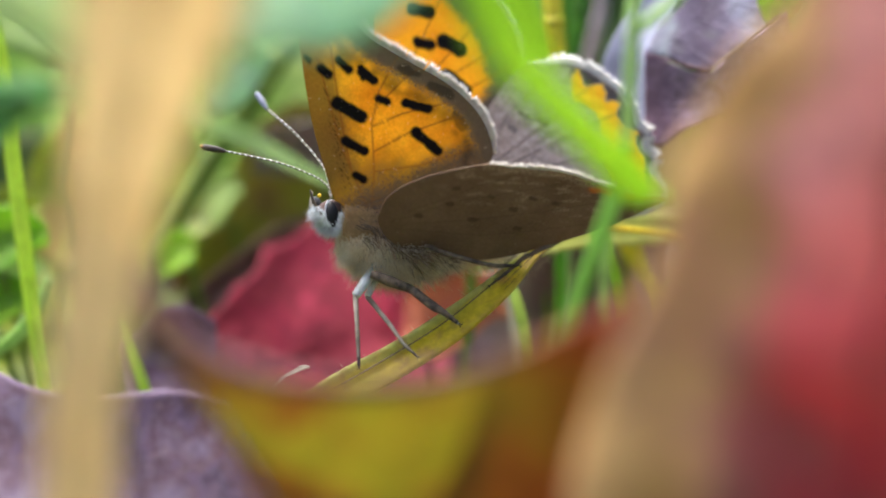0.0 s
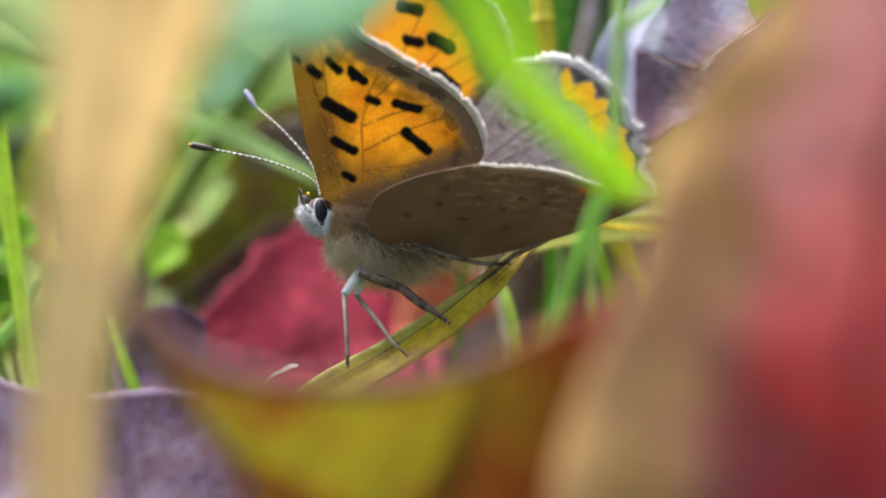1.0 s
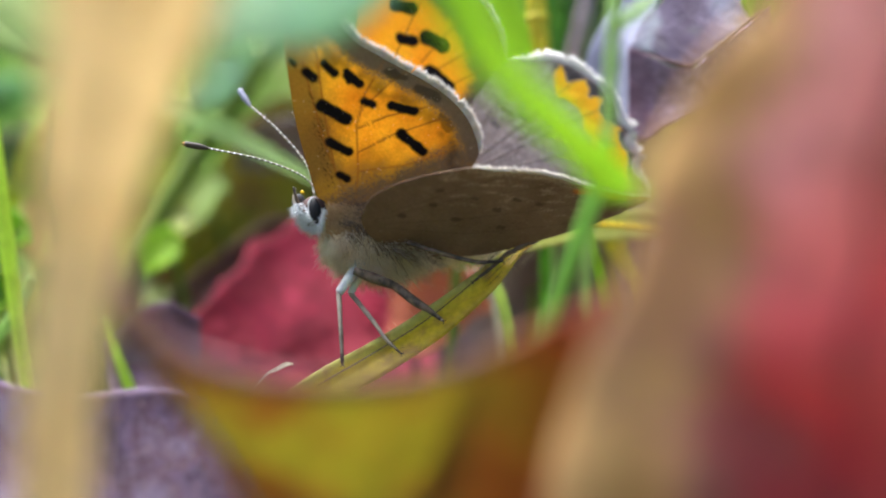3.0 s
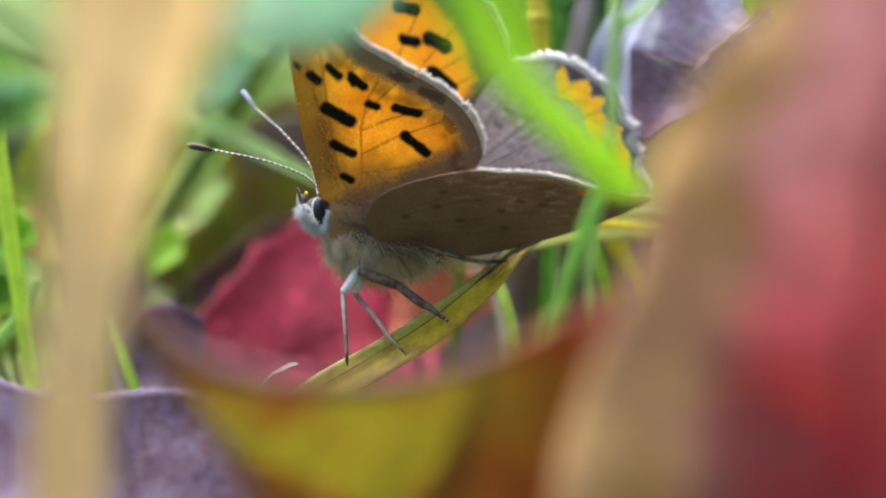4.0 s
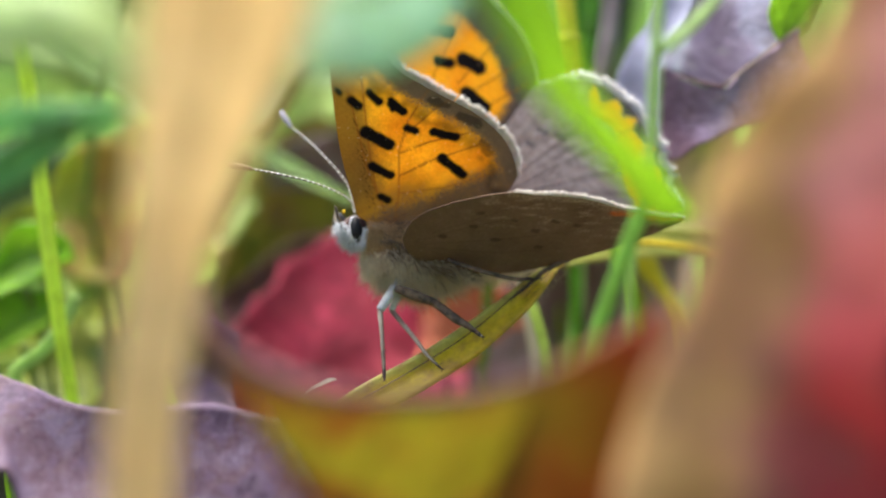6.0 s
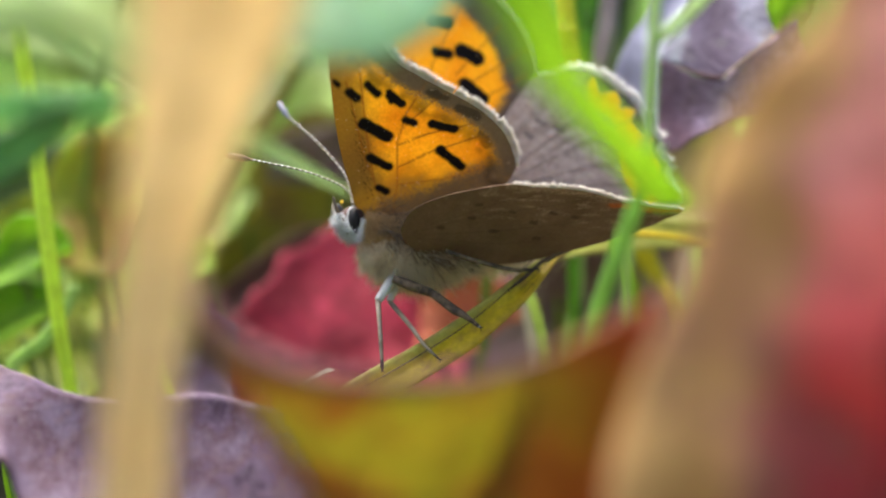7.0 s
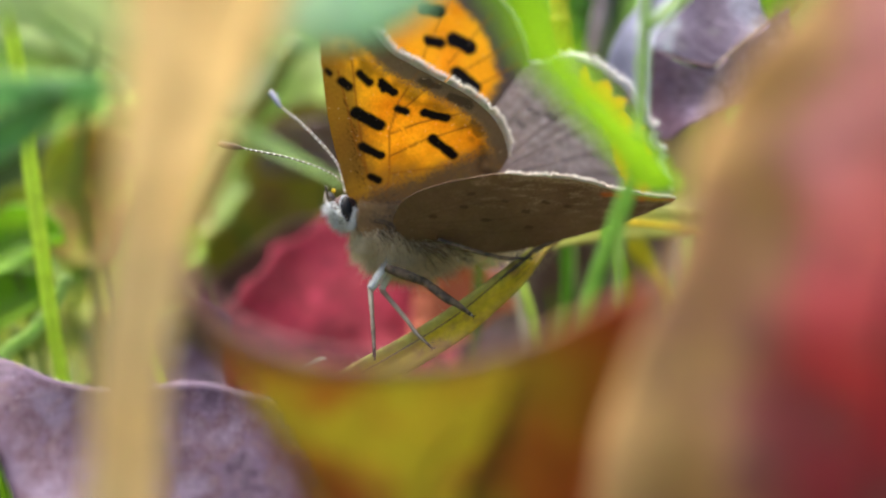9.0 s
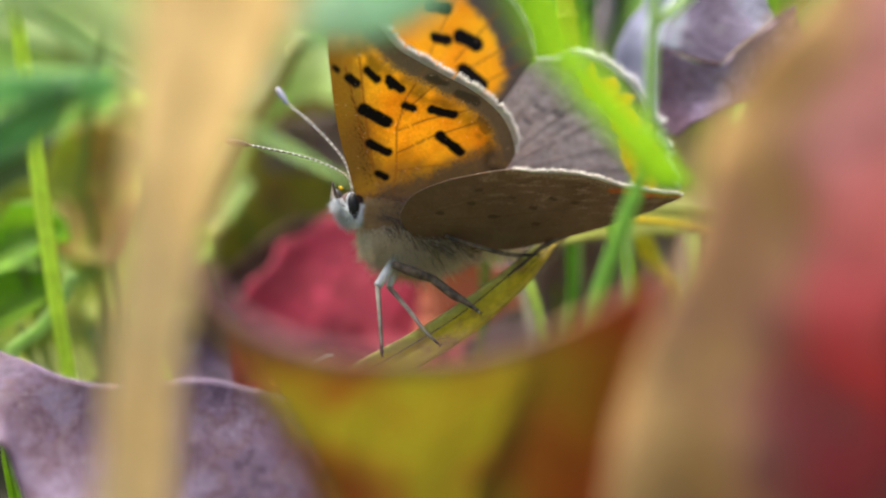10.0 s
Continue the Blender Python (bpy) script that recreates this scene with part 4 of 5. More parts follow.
soft_leaf = leafy("soft_pale_green_leaf", [(0.3, (0.45, 0.63, 0.2)), (0.5, (0.6, 0.74, 0.32)), (0.7, (0.47, 0.57, 0.17))], (0.54, 0.66, 0.34), 190, 0.5, 0.04, 0.55, 6, 0.12)
mid_green = leafy("mid_green_blade", [(0.3, (0.22, 0.44, 0.09)), (0.7, (0.33, 0.56, 0.16))], (0.35, 0.52, 0.2), 200, 0.45, 0.03, 0.55, 1, 0.2)
dusk_leaf = leafy("mauve_leaf", [(0.34, (0.17, 0.1, 0.14)), (0.5, (0.31, 0.23, 0.32)), (0.66, (0.42, 0.34, 0.41))], (0.42, 0.34, 0.4), 300, 0.9, 0.2, 0.2, 4, 0.15, "", (0.16, 0.1, 0.11), (520, (0.15, 0.09, 0.12), 0.5))
# dark middle stops paint the shade of the fold's valley, pale ones its flanks
shaded_lilac_fold = leafy("shaded_lilac_fold", [(0.08, (0.15, 0.145, 0.205)), (0.22, (0.18, 0.195, 0.22)), (0.3, (0.095, 0.075, 0.115)), (0.5, (0.06, 0.042, 0.07)), (0.62, (0.1, 0.08, 0.12)), (0.74, (0.2, 0.2, 0.27)), (0.9, (0.18, 0.165, 0.225))], (0.26, 0.22, 0.28), 260, 0.9, 0.2, 0.1, 4, 0.2, "Y", (0.1, 0.09, 0.1), (420, (0.07, 0.05, 0.075), 0.3), 0.0, 0.6)
tan_crease = plain("tan_leaf_crease", (0.24, 0.17, 0.12), (0.34, 0.27, 0.22), 500, 0.7, 0.04, 0.1)
maroon_leaf = leafy("dark_maroon_leaf", [(0.35, (0.06, 0.025, 0.03)), (0.5, (0.12, 0.05, 0.05)), (0.65, (0.16, 0.1, 0.05))], (0.14, 0.07, 0.06), 240, 0.6, 0.06, 0.2, 6, 0.2)
amber_leaf = leafy("yellow_leaf_turning_red", [(0.36, (0.3, 0.37, 0.03)), (0.47, (0.48, 0.48, 0.05)), (0.56, (0.45, 0.38, 0.045)), (0.66, (0.36, 0.17, 0.045))], (0.3, 0.24, 0.05), 220, 0.5, 0.05, 0.5, 6, 0.15, "", (0.36, 0.14, 0.05), (260, (0.34, 0.16, 0.05), 0.6))
vivid_leaf = leafy("vivid_green_leaf", [(0.36, (0.1, 0.25, 0.012)), (0.5, (0.22, 0.42, 0.02)), (0.64, (0.32, 0.5, 0.04))], (0.34, 0.55, 0.12), 210, 0.4, 0.05, 0.55, 6, 0.2, "", None, (300, (0.12, 0.24, 0.02), 0.6))
# very dark green that holds background shade in its colour
painted_shade = leafy("painted_green_shade", [(0.36, (0.03, 0.06, 0.01)), (0.5, (0.08, 0.13, 0.02)), (0.64, (0.13, 0.1, 0.045))], (0.06, 0.1, 0.02), 120, 0.6, 0.06, 0.2, 6, 0.2)
dull_yellow = plain("pale_dry_blade", (0.42, 0.45, 0.075), (0.5, 0.52, 0.12), 300, 0.5, 0.03, 0.4)
yellow_stem = plain("yellow_green_stem", (0.62, 0.56, 0.02), (0.72, 0.66, 0.06), 300, 0.5, 0.03, 0.3)
yellow_green = leafy("yellow_green_blade", [(0.3, (0.34, 0.5, 0.06)), (0.7, (0.46, 0.58, 0.11))], (0.5, 0.6, 0.15), 200, 0.5, 0.03, 0.5, 1, 0.2)
bright_stem = leafy("bright_green_stem", [(0.3, (0.54, 0.74, 0.05)), (0.7, (0.64, 0.82, 0.09))], (0.6, 0.78, 0.1), 120, 0.45, 0.02, 0.5, 1, 0.0)
hair_pale = plain("pale_plant_hair", (0.7, 0.66, 0.5), (0.6, 0.55, 0.4), 900, 0.7, 0.0, 0.3)


def leaf_thing(name, label, category="leaf", group=""):
    return root(name, label, category, group)


# the bent yellow stalk that carries the butterfly
stalk = leaf_thing("grass_stalk", "bent yellow grass stalk with fine hairs and brown streaks", "grass stalk")
STALK = [to_ground((-10.54, 42.50, -11.03)), (-9.59, 42.70, -9.10), (-6.87, 43.00, -7.07), (-3.80, 43.30, -5.09), (-1.70, 43.60, -3.91), (0.16, 44.00, -2.76), (2.03, 44.60, -1.28), (3.46, 45.50, -0.02), (4.86, 46.30, 0.84), (7.04, 48.40, 0.95), (10.58, 50.00, 0.35), (15.10, 52.80, -1.94), to_ground((16.33, 52.80, -4.88))]
strip("stem", [tuple(Vector(q) + Vector((0.05, 0, -0.07))) for q in STALK], [1.0, 1.05, 1.15, 1.25, 1.25, 1.2, 0.95, 0.45, 0.3, 0.3, 0.5, 0.5, 0.5], (-0.54, 0.3, 0.84), stalk_mat, stalk, 0.22, 0.16, 90, 11, 0.08)
tube("groove", [Vector(p) + Vector((-0.09, -0.2, 0.14)) for p in STALK[3:8]], [0.02, 0.026, 0.026, 0.022, 0.02], leg_umber, stalk, 50, 6, "dark groove along the stalk")
for dx, dz in ((0.12, -0.05), (0.2, -0.2), (-0.2, 0.3)):
    tube("streak", [Vector(q) + Vector((dx, -0.16, dz)) for q in STALK[6:9]], [0.006, 0.022, 0.02], leg_brown, stalk, 30, 6, "brown streak on the stalk")
hairs = []
for i in range(150):
    p = run(STALK, rng.uniform(0.25, 0.62))
    side = -1 if rng.random() < 0.75 else 1
    q = p + Vector((-0.26, -0.1, 0.42)) * side
    d = Vector((-0.4 * side + rng.uniform(-0.3, 0.3), rng.uniform(-0.4, 0.3), 0.5 * side + rng.uniform(-0.3, 0.2)))
    hairs.append((q, q + d * rng.uniform(0.25, 0.5), Vector()))
strands("hair", hairs, hair_pale, stalk, "fine pale hairs", 0.005)

ys = leaf_thing("dry_grass", "pale yellow-green dry blade lying level behind the hindwing", "grass blade")
strip("blade", [(3.48, 51.40, -0.26), (5.15, 51.40, 0.38), (7.10, 51.68, 0.70), (9.58, 52.10, 0.80), (12.65, 52.80, 0.51), (16.00, 54.20, -0.73), to_ground((18.48, 55.60, -3.07))], [0.2, 1.0, 1.3, 1.3, 1.2, 1.0, 1.0], (0.0, 0.3, 0.95), dull_yellow, ys, 0.1, 0.1, 40, 9, 0.05, rib=dull_yellow)

# near leaves around the gap
lf = leaf_thing("curled_leaf", "curled yellow and rust autumn leaf with a raised rim", "leaf")
LIP = [(-7.27, 25.60, 0.43), (-6.94, 25.50, -0.65), (-6.04, 25.20, -1.81), (-4.55, 25.00, -2.55), (-2.76, 24.90, -2.94), (-1.06, 24.90, -2.98), (0.37, 25.00, -2.70), (1.42, 25.20, -2.24)]
LOW = [(-2.75, 28.20, -8.37), (-2.58, 28.20, -8.40), (-2.36, 28.30, -8.53), (-2.18, 28.40, -8.69), (-1.92, 28.40, -8.82), (-1.55, 28.40, -8.82), (-1.10, 28.30, -8.79), (-0.58, 28.20, -8.76)]
sheet("blade", LIP, LOW, yellow_leaf, lf, 0.5, 56, 24, 0.18, 0.15, 1.0, rib=yellow_leaf, rib_r=0.12, veins=3)
LIP2 = [(1.11, 25.35, -2.26), (2.08, 25.50, -1.83), (2.96, 25.90, -1.50), (3.69, 26.40, -1.27), (4.21, 27.00, -0.99)]
LOW2 = [(-1.38, 28.60, -8.88), (0.21, 28.60, -8.88), (1.29, 29.00, -9.01), (2.40, 29.40, -9.13), (3.54, 29.80, -9.26)]
sheet("fold", LIP2, LOW2, brown_fold, lf, -0.3, 30, 24, 0.18, 0.15, 2.0, "rust brown side of the leaf past its fold")
tube("rim", [(-6.71, 25.70, 0.55), (-6.46, 25.50, -0.34), (-6.06, 25.30, -1.16), (-5.35, 25.10, -1.90), (-4.22, 25.00, -2.43), (-2.76, 24.90, -2.73), (-1.06, 24.90, -2.76), (0.37, 25.00, -2.52), (1.42, 25.20, -2.14)], [0.4, 0.36, 0.28, 0.23, 0.19, 0.17, 0.16, 0.14, 0.08], mauve_rim, lf, 60, 12, "rolled dull mauve rim of the leaf")

tube("edge", [Vector(LIP[0]).lerp(Vector(LOW[0]), k / 6) + Vector((0.0, 0.1, 0.0)) for k in range(7)], [0.04, 0.07, 0.1, 0.13, 0.12], brown_fold, lf, 40, 10, "rust-brown curled edge of the leaf")
petiole(lf, [(-1.89, 28.30, -8.72), (-1.78, 28.60, -11.41)], brown_fold, 0.3)

rl = leaf_thing("red_leaf", "large blurred red leaf with a tan withered margin", "leaf")
EDGE = [(6.67, 21.40, 5.97), (6.25, 22.20, 4.55), (5.27, 23.00, 3.21), (4.39, 23.60, 1.54), (4.19, 23.90, 0.23), (3.61, 24.00, -1.10), (2.99, 24.00, -2.44), (2.57, 24.00, -4.00), (2.24, 24.00, -6.23)]
FARE = [(10.95, 18.20, 5.42), (11.34, 19.00, 3.89), (11.64, 19.80, 2.67), (11.95, 20.50, 1.34), (12.21, 21.10, 0.21), (12.29, 21.60, -1.19), (12.49, 22.30, -2.68), (12.66, 23.00, -4.37), (12.99, 24.00, -6.23)]
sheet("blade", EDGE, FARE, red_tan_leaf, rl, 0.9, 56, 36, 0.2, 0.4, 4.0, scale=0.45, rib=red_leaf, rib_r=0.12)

petiole(rl, [(12.72, 23.40, -4.99), (13.44, 24.00, -8.46)], brown_fold, 0.35)

st = leaf_thing("dry_grass", "broad dry straw-coloured grass blade standing upright", "grass blade")
strip("blade", [(-4.57, 21.00, 5.86), (-5.13, 21.60, 4.02), (-5.76, 22.20, 2.17), (-6.29, 22.80, 0.22), (-6.75, 23.30, -1.94), (-7.09, 23.70, -3.95), (-7.31, 24.00, -6.23), (-7.51, 24.30, -8.34), (-7.70, 24.60, -10.50), to_ground((-7.82, 24.80, -12.19))], [3.3, 2.8, 2.05, 1.5, 1.35, 1.38, 1.45, 1.5, 1.5, 1.5], (1, 0.1, 0), straw, st, -0.1, 0.12, 50, 9, 0.06, rib=straw, rib_r=0.08)

hz = leaf_thing("thin_grass", "pale green grass blade leaning behind the antennae", "grass blade")
strip("blade", [to_ground((-26.82, 61.20, 6.85)), (-23.98, 61.20, 10.82), (-18.01, 61.20, 9.97), (-14.04, 61.20, 7.70), (-10.79, 60.50, 6.07), (-7.88, 59.80, 4.47), (-5.05, 59.10, 2.91)], [1.2, 1.3, 1.4, 1.3, 1.1, 0.8, 0.2], (0.4, 0.2, 0.9), pale_green, hz, 0.1, 0.08, rib=pale_green)

tl = leaf_thing("clover_leaf", "soft blue-green leaf hanging over the wings", "leaf")
sheet("blade", [(-5.48, 26.00, 6.05), (-5.00, 26.00, 4.84), (-4.00, 25.80, 4.23), (-2.91, 25.70, 4.09), (-1.95, 25.60, 4.27), (-1.23, 25.50, 4.65), (-0.62, 25.50, 5.30), (-0.35, 25.50, 6.00)],
      [(-5.67, 27.50, 7.42), (-4.90, 27.50, 7.55), (-4.01, 27.50, 7.67), (-3.12, 27.50, 7.80), (-2.35, 27.50, 7.80), (-1.71, 27.50, 7.80), (-0.95, 27.50, 7.65), (-0.35, 27.50, 7.40)], sea_green, tl, 0.4, 40, 18, 0.14, 0.2, 6.0, rib=pale_green, veins=3)
petiole(tl, [(-3.12, 27.50, 7.80), (-3.0, 27.0, 14.0), (-14.0, 26.0, 15.0), (-24.0, 25.0, 2.0)], deep_green, 0.25)
tl2 = leaf_thing("green_leaf", "blurred green leaf beside a stem", "leaf")
sheet("blade", [(-12.33, 59.80, 13.35), (-12.19, 59.80, 9.47), (-11.49, 59.80, 6.69), (-9.83, 59.80, 6.97), (-8.44, 59.80, 9.19)], [(-10.91, 61.20, 14.23), (-10.06, 61.20, 13.67), (-9.49, 61.20, 12.53), (-8.64, 61.20, 11.96), (-8.07, 61.20, 10.82)], fresh_leaf, tl2, 0.6, 30, 14, 0.14, 0.3, 7.0, rib=pale_green)

petiole(tl2, [(-9.77, 61.20, 10.82), (-10.94, 55.60, 14.48), (-15.83, 58.40, 13.58), (-18.43, 59.80, 3.91)], deep_green)

nb = leaf_thing("grass_shoot", "bright green grass blade bending across the hindwing", "grass blade")
strip("blade", [to_ground((-22.0, 8.0, 0.0)), (-20.0, 10.0, 5.0), (-11.0, 15.0, 15.0), (-2.4, 19.5, 8.6), (0.62, 22.00, 4.71), (1.12, 22.80, 3.93), (1.79, 24.00, 3.35), (2.56, 25.50, 2.85), (3.42, 27.50, 2.41), (4.33, 29.50, 1.90), (5.05, 31.00, 1.53), (5.95, 32.00, 1.37)], [0.8, 0.8, 0.9, 1.0, 1.05, 0.95, 0.86, 0.82, 0.88, 1.05, 0.85, 0.08], (0.7, 0.2, 0.7), lime, nb, 0.12, 0.1, 60, 9, rib=pale_green, rib_r=0.04)
nb2 = leaf_thing("grass_shoot", "narrow green grass blade beside the hindwing", "grass blade")
strip("blade", [(4.99, 32.50, 2.88), (4.76, 33.50, 1.57), (4.35, 34.20, 0.17), (3.82, 34.60, -1.43), (3.27, 35.00, -3.23), (2.41, 35.50, -5.92), to_ground((1.60, 36.00, -8.51))], [0.3, 0.4, 0.45, 0.45, 0.42, 0.42, 0.42], (1, 0.1, -0.35), mid_green, nb2, 0.15, 0.1, rib=lime, rib_r=0.04)

# purple leaves
pl = leaf_thing("purple_leaf", "dull purple leaf with a pale upper rim, dusty and mottled", "leaf")
PURPLE_TOP = [(-21.56, 42.00, -2.69), (-17.60, 41.00, -2.85), (-15.88, 40.50, -3.56), (-14.63, 40.20, -3.92), (-13.24, 40.00, -4.48), (-11.49, 39.80, -4.73), (-9.75, 39.60, -4.68), (-8.55, 39.40, -4.71), (-7.04, 39.00, -5.19), (-4.97, 38.60, -6.07)]
sheet("blade", PURPLE_TOP,
      [(-18.28, 37.30, -7.71), (-15.81, 37.30, -7.02), (-14.66, 37.30, -6.50), (-14.05, 37.30, -7.57), (-13.01, 36.80, -9.04), (-10.97, 36.30, -10.66), (-7.19, 36.30, -11.04), (-4.78, 36.30, -11.06), (-2.71, 36.30, -11.07), (-0.64, 36.30, -11.09)], purple_leaf, pl, 0.3, 70, 30, 0.16, 0.5, 8.0, rim=dusk_leaf, rim_r=0.03)
petiole(pl, [(-10.63, 35.00, -10.29), (-10.74, 36.00, -14.32)], plum_leaf)
pr = leaf_thing("purple_leaf", "folded lavender-purple leaf behind green stems", "leaf")
sheet("blade", [(6.47, 51.00, 4.85), (6.63, 51.00, 6.55), (6.92, 51.30, 7.92), (7.52, 51.60, 9.27), (8.24, 52.00, 10.37), (8.74, 52.00, 11.73)], [(8.25, 49.60, 4.47), (8.31, 49.60, 5.88), (8.34, 49.60, 7.06), (8.40, 49.60, 8.05), (9.16, 50.20, 9.48), (9.98, 50.60, 11.40)], lavender_leaf, pr, 0.4, 40, 24, 0.14, 0.25, 9.0, scale=0.5)
sheet("fold", [(8.31, 49.50, 8.03), (9.33, 49.00, 7.57), (10.54, 48.60, 7.08), (11.52, 48.40, 7.78), (12.63, 48.20, 8.66), (13.61, 48.00, 9.49)], [(8.37, 49.60, 8.14), (9.16, 50.20, 9.48), (10.07, 50.80, 11.08), (11.28, 51.00, 11.73), (12.34, 50.40, 11.58), (13.03, 49.60, 10.92)], shaded_lilac_fold, pr, 0.1, 48, 24, 0.14, 0.2, 10.0, "folded half of the leaf, its valley shade painted violet between pale stripes", 0.6)
sheet("underside", [(8.21, 49.20, 7.94), (9.27, 48.70, 7.43), (10.47, 48.30, 6.95), (11.49, 48.10, 7.64), (12.63, 47.90, 8.51), (13.63, 47.70, 9.34)], [(7.99, 49.20, 4.43), (8.80, 48.80, 4.25), (9.76, 48.40, 4.90), (11.22, 48.20, 5.34), (13.00, 48.00, 5.65), (14.32, 47.80, 6.53)], dusk_leaf, pr, 0.2, 40, 24, 0.14, 0.25, 15.0, "dull mauve underside below the crease", 0.6)
tube("crease", [(13.31, 47.75, 9.21), (12.53, 47.85, 8.60), (11.82, 47.95, 8.03), (11.20, 48.05, 7.55), (10.59, 48.20, 7.07)], [0.03, 0.08, 0.06, 0.08, 0.03], tan_crease, pr, 30, 8, "tan-brown crease of the leaf")
tube("crease", [(10.59, 48.20, 7.02), (9.90, 48.40, 7.20), (9.16, 48.60, 7.51), (8.39, 48.95, 7.85)], [0.1, 0.12, 0.05, 0.02], maroon_leaf, pr, 30, 8, "dark purple crease of the leaf")
petiole(pr, [(12.83, 48.20, 5.91), (13.56, 50.00, 0.43)], plum_leaf)

# red leaf behind the butterfly
rd = leaf_thing("crimson_leaf", "crimson leaf with scalloped edge behind the butterfly", "leaf")
sheet("blade", [(-11.80, 56.00, -4.78), (-11.80, 57.00, -4.00), (-10.93, 58.00, -3.10), (-9.83, 59.00, -1.94), (-8.97, 60.00, -1.03), (-8.55, 61.00, 0.08), (-6.88, 62.00, 1.12), (-4.18, 62.60, 1.77), (-1.00, 63.30, 1.35), (1.10, 64.00, -0.56)],
      [(-11.93, 55.60, -9.01), (-10.43, 55.60, -9.27), (-9.14, 55.60, -9.27), (-7.38, 56.00, -9.46), (-6.14, 56.50, -9.55), (-4.60, 57.00, -9.63), (-3.40, 57.00, -9.50), (-2.40, 57.00, -9.24), (-1.10, 58.40, -8.60), (0.30, 59.80, -7.00)], red_leaf, rd, 0.6, 70, 30, 0.18, 0.5, 11.0, edge=0.45, rib=red_leaf, veins=4)
petiole(rd, [(-5.93, 57.00, -9.50), (-6.07, 58.40, -12.44)], red_leaf)
fr = leaf_thing("dry_shred", "thin pale torn shred of dry leaf near the stalk", "leaf shred")
strip("shred", [(-6.33, 43.40, -5.22), (-5.70, 43.20, -4.57), (-5.31, 43.00, -4.37), (-4.98, 42.90, -4.20), (-4.69, 42.80, -4.15)], [0.06, 0.08, 0.13, 0.16, 0.03], (0.3, 0.2, 0.9), hair_pale, fr, 0.25, 0.03, 24, 7, 0.05, 3.0)
petiole(fr, [(-6.29, 43.40, -5.18), (-6.36, 43.60, -6.46)], plum_leaf, 0.06)
og = leaf_thing("orange_leaf", "orange-red leaf beneath the stalk", "leaf")
sheet("blade", [(-1.60, 57.40, -0.90), (-0.30, 57.00, -0.56), (1.23, 57.70, -0.78), (2.60, 58.40, -1.60), (3.14, 58.40, -3.23)], [(-1.90, 57.40, -5.00), (-1.10, 57.00, -5.27), (-0.30, 57.00, -5.27), (0.53, 57.70, -4.79), (1.25, 58.40, -4.31)], orange_leaf, og, 0.5, 30, 16, 0.15, 0.5, 12.0, edge=0.4, rib=orange_leaf)
petiole(og, [(-0.64, 57.00, -5.27), (-0.38, 58.40, -8.11)], red_leaf)
pm = leaf_thing("plum_leaf", "withered plum-brown leaf in the litter", "leaf")
sheet("blade", [(-3.50, 66.00, -4.16), (1.88, 61.20, -1.11), (4.72, 61.20, 0.31), (7.84, 61.20, 0.74), (11.82, 61.20, 0.74)], [(-3.50, 67.00, -10.40), (1.96, 64.00, -9.48), (4.93, 64.00, -8.88), (8.20, 64.00, -8.29), (11.17, 64.00, -7.70)], plum_leaf, pm, 0.8, 40, 20, 0.15, 0.8, 13.0, rib=plum_leaf, veins=3)
petiole(pm, [(4.82, 62.60, -8.69), (5.11, 62.60, -10.43)], plum_leaf)
dk = leaf_thing("olive_leaf", "dark olive-brown leaf in shade behind the head", "leaf")
sheet("blade", [(-15.96, 69.60, -2.55), (-14.37, 68.20, 0.66), (-11.91, 66.80, 4.37), (-10.05, 66.80, 6.85), (-7.88, 66.80, 8.09), (-5.71, 66.80, 7.47)], [(-12.91, 72.40, -4.00), (-11.56, 72.40, -3.33), (-9.55, 72.40, -1.98), (-7.53, 72.40, -0.30), (-5.51, 72.40, 1.38), (-4.17, 72.40, 3.73)], olive_leaf, dk, 1.0, 40, 20, 0.15, 0.6, 14.0, rib=olive_leaf, veins=3)

petiole(dk, [(-9.73, 73.80, -2.02), (-9.73, 73.80, -5.45)], plum_leaf)

# stems and blades behind
def plant_stem(nm, lb, mt, pts, rad, lean=1.0):
    """An upright stem with its nodes."""
    s = leaf_thing(nm, lb, "stem")
    tube("stem", pts + down(pts[-1], lean, 1.0), rad + rad[-1:] * 4, mt, s, 50, 10)
    top, nxt = Vector(pts[0]), Vector(pts[1])
    for q in (7,) if mt is bright_stem else (1, 2):
        c = Vector(pts[q])
        tube("node", [c + (nxt - top).normalized() * w for w in (-0.25, 0.0, 0.25)], [rad[q] * 0.9, rad[q] * 1.25, rad[q] * 0.9], mt, s, 8, 10)


plant_stem("plant_stem", "thick green stem slanting through the plants", deep_green, [(-8.19, 66.80, 11.82), (-10.14, 65.40, 8.23), (-12.44, 64.70, 4.54), (-14.38, 64.00, 1.22), (-15.40, 63.30, -1.15), (-16.39, 62.60, -5.20)], [0.62, 0.7, 0.7, 0.66, 0.6, 0.55])
plant_stem("plant_stem", "slender bright green stem", bright_stem, [(-18.87, 49.00, 13.53), (-18.32, 49.00, 10.50), (-17.82, 49.00, 7.70), (-17.33, 49.00, 3.76), (-16.89, 49.00, 0.28), (-16.40, 49.00, -3.20), (-15.94, 49.00, -5.97), (-15.72, 49.00, -9.22)], [0.3, 0.31, 0.32, 0.32, 0.32, 0.3, 0.28, 0.28])
plant_stem("plant_stem", "slim yellow-green upright stem", yellow_stem, [(4.61, 52.80, 12.77), (4.80, 52.80, 9.83), (5.17, 53.50, 7.48), (5.69, 54.20, 3.55)], [0.46, 0.46, 0.42, 0.34], 18.0)
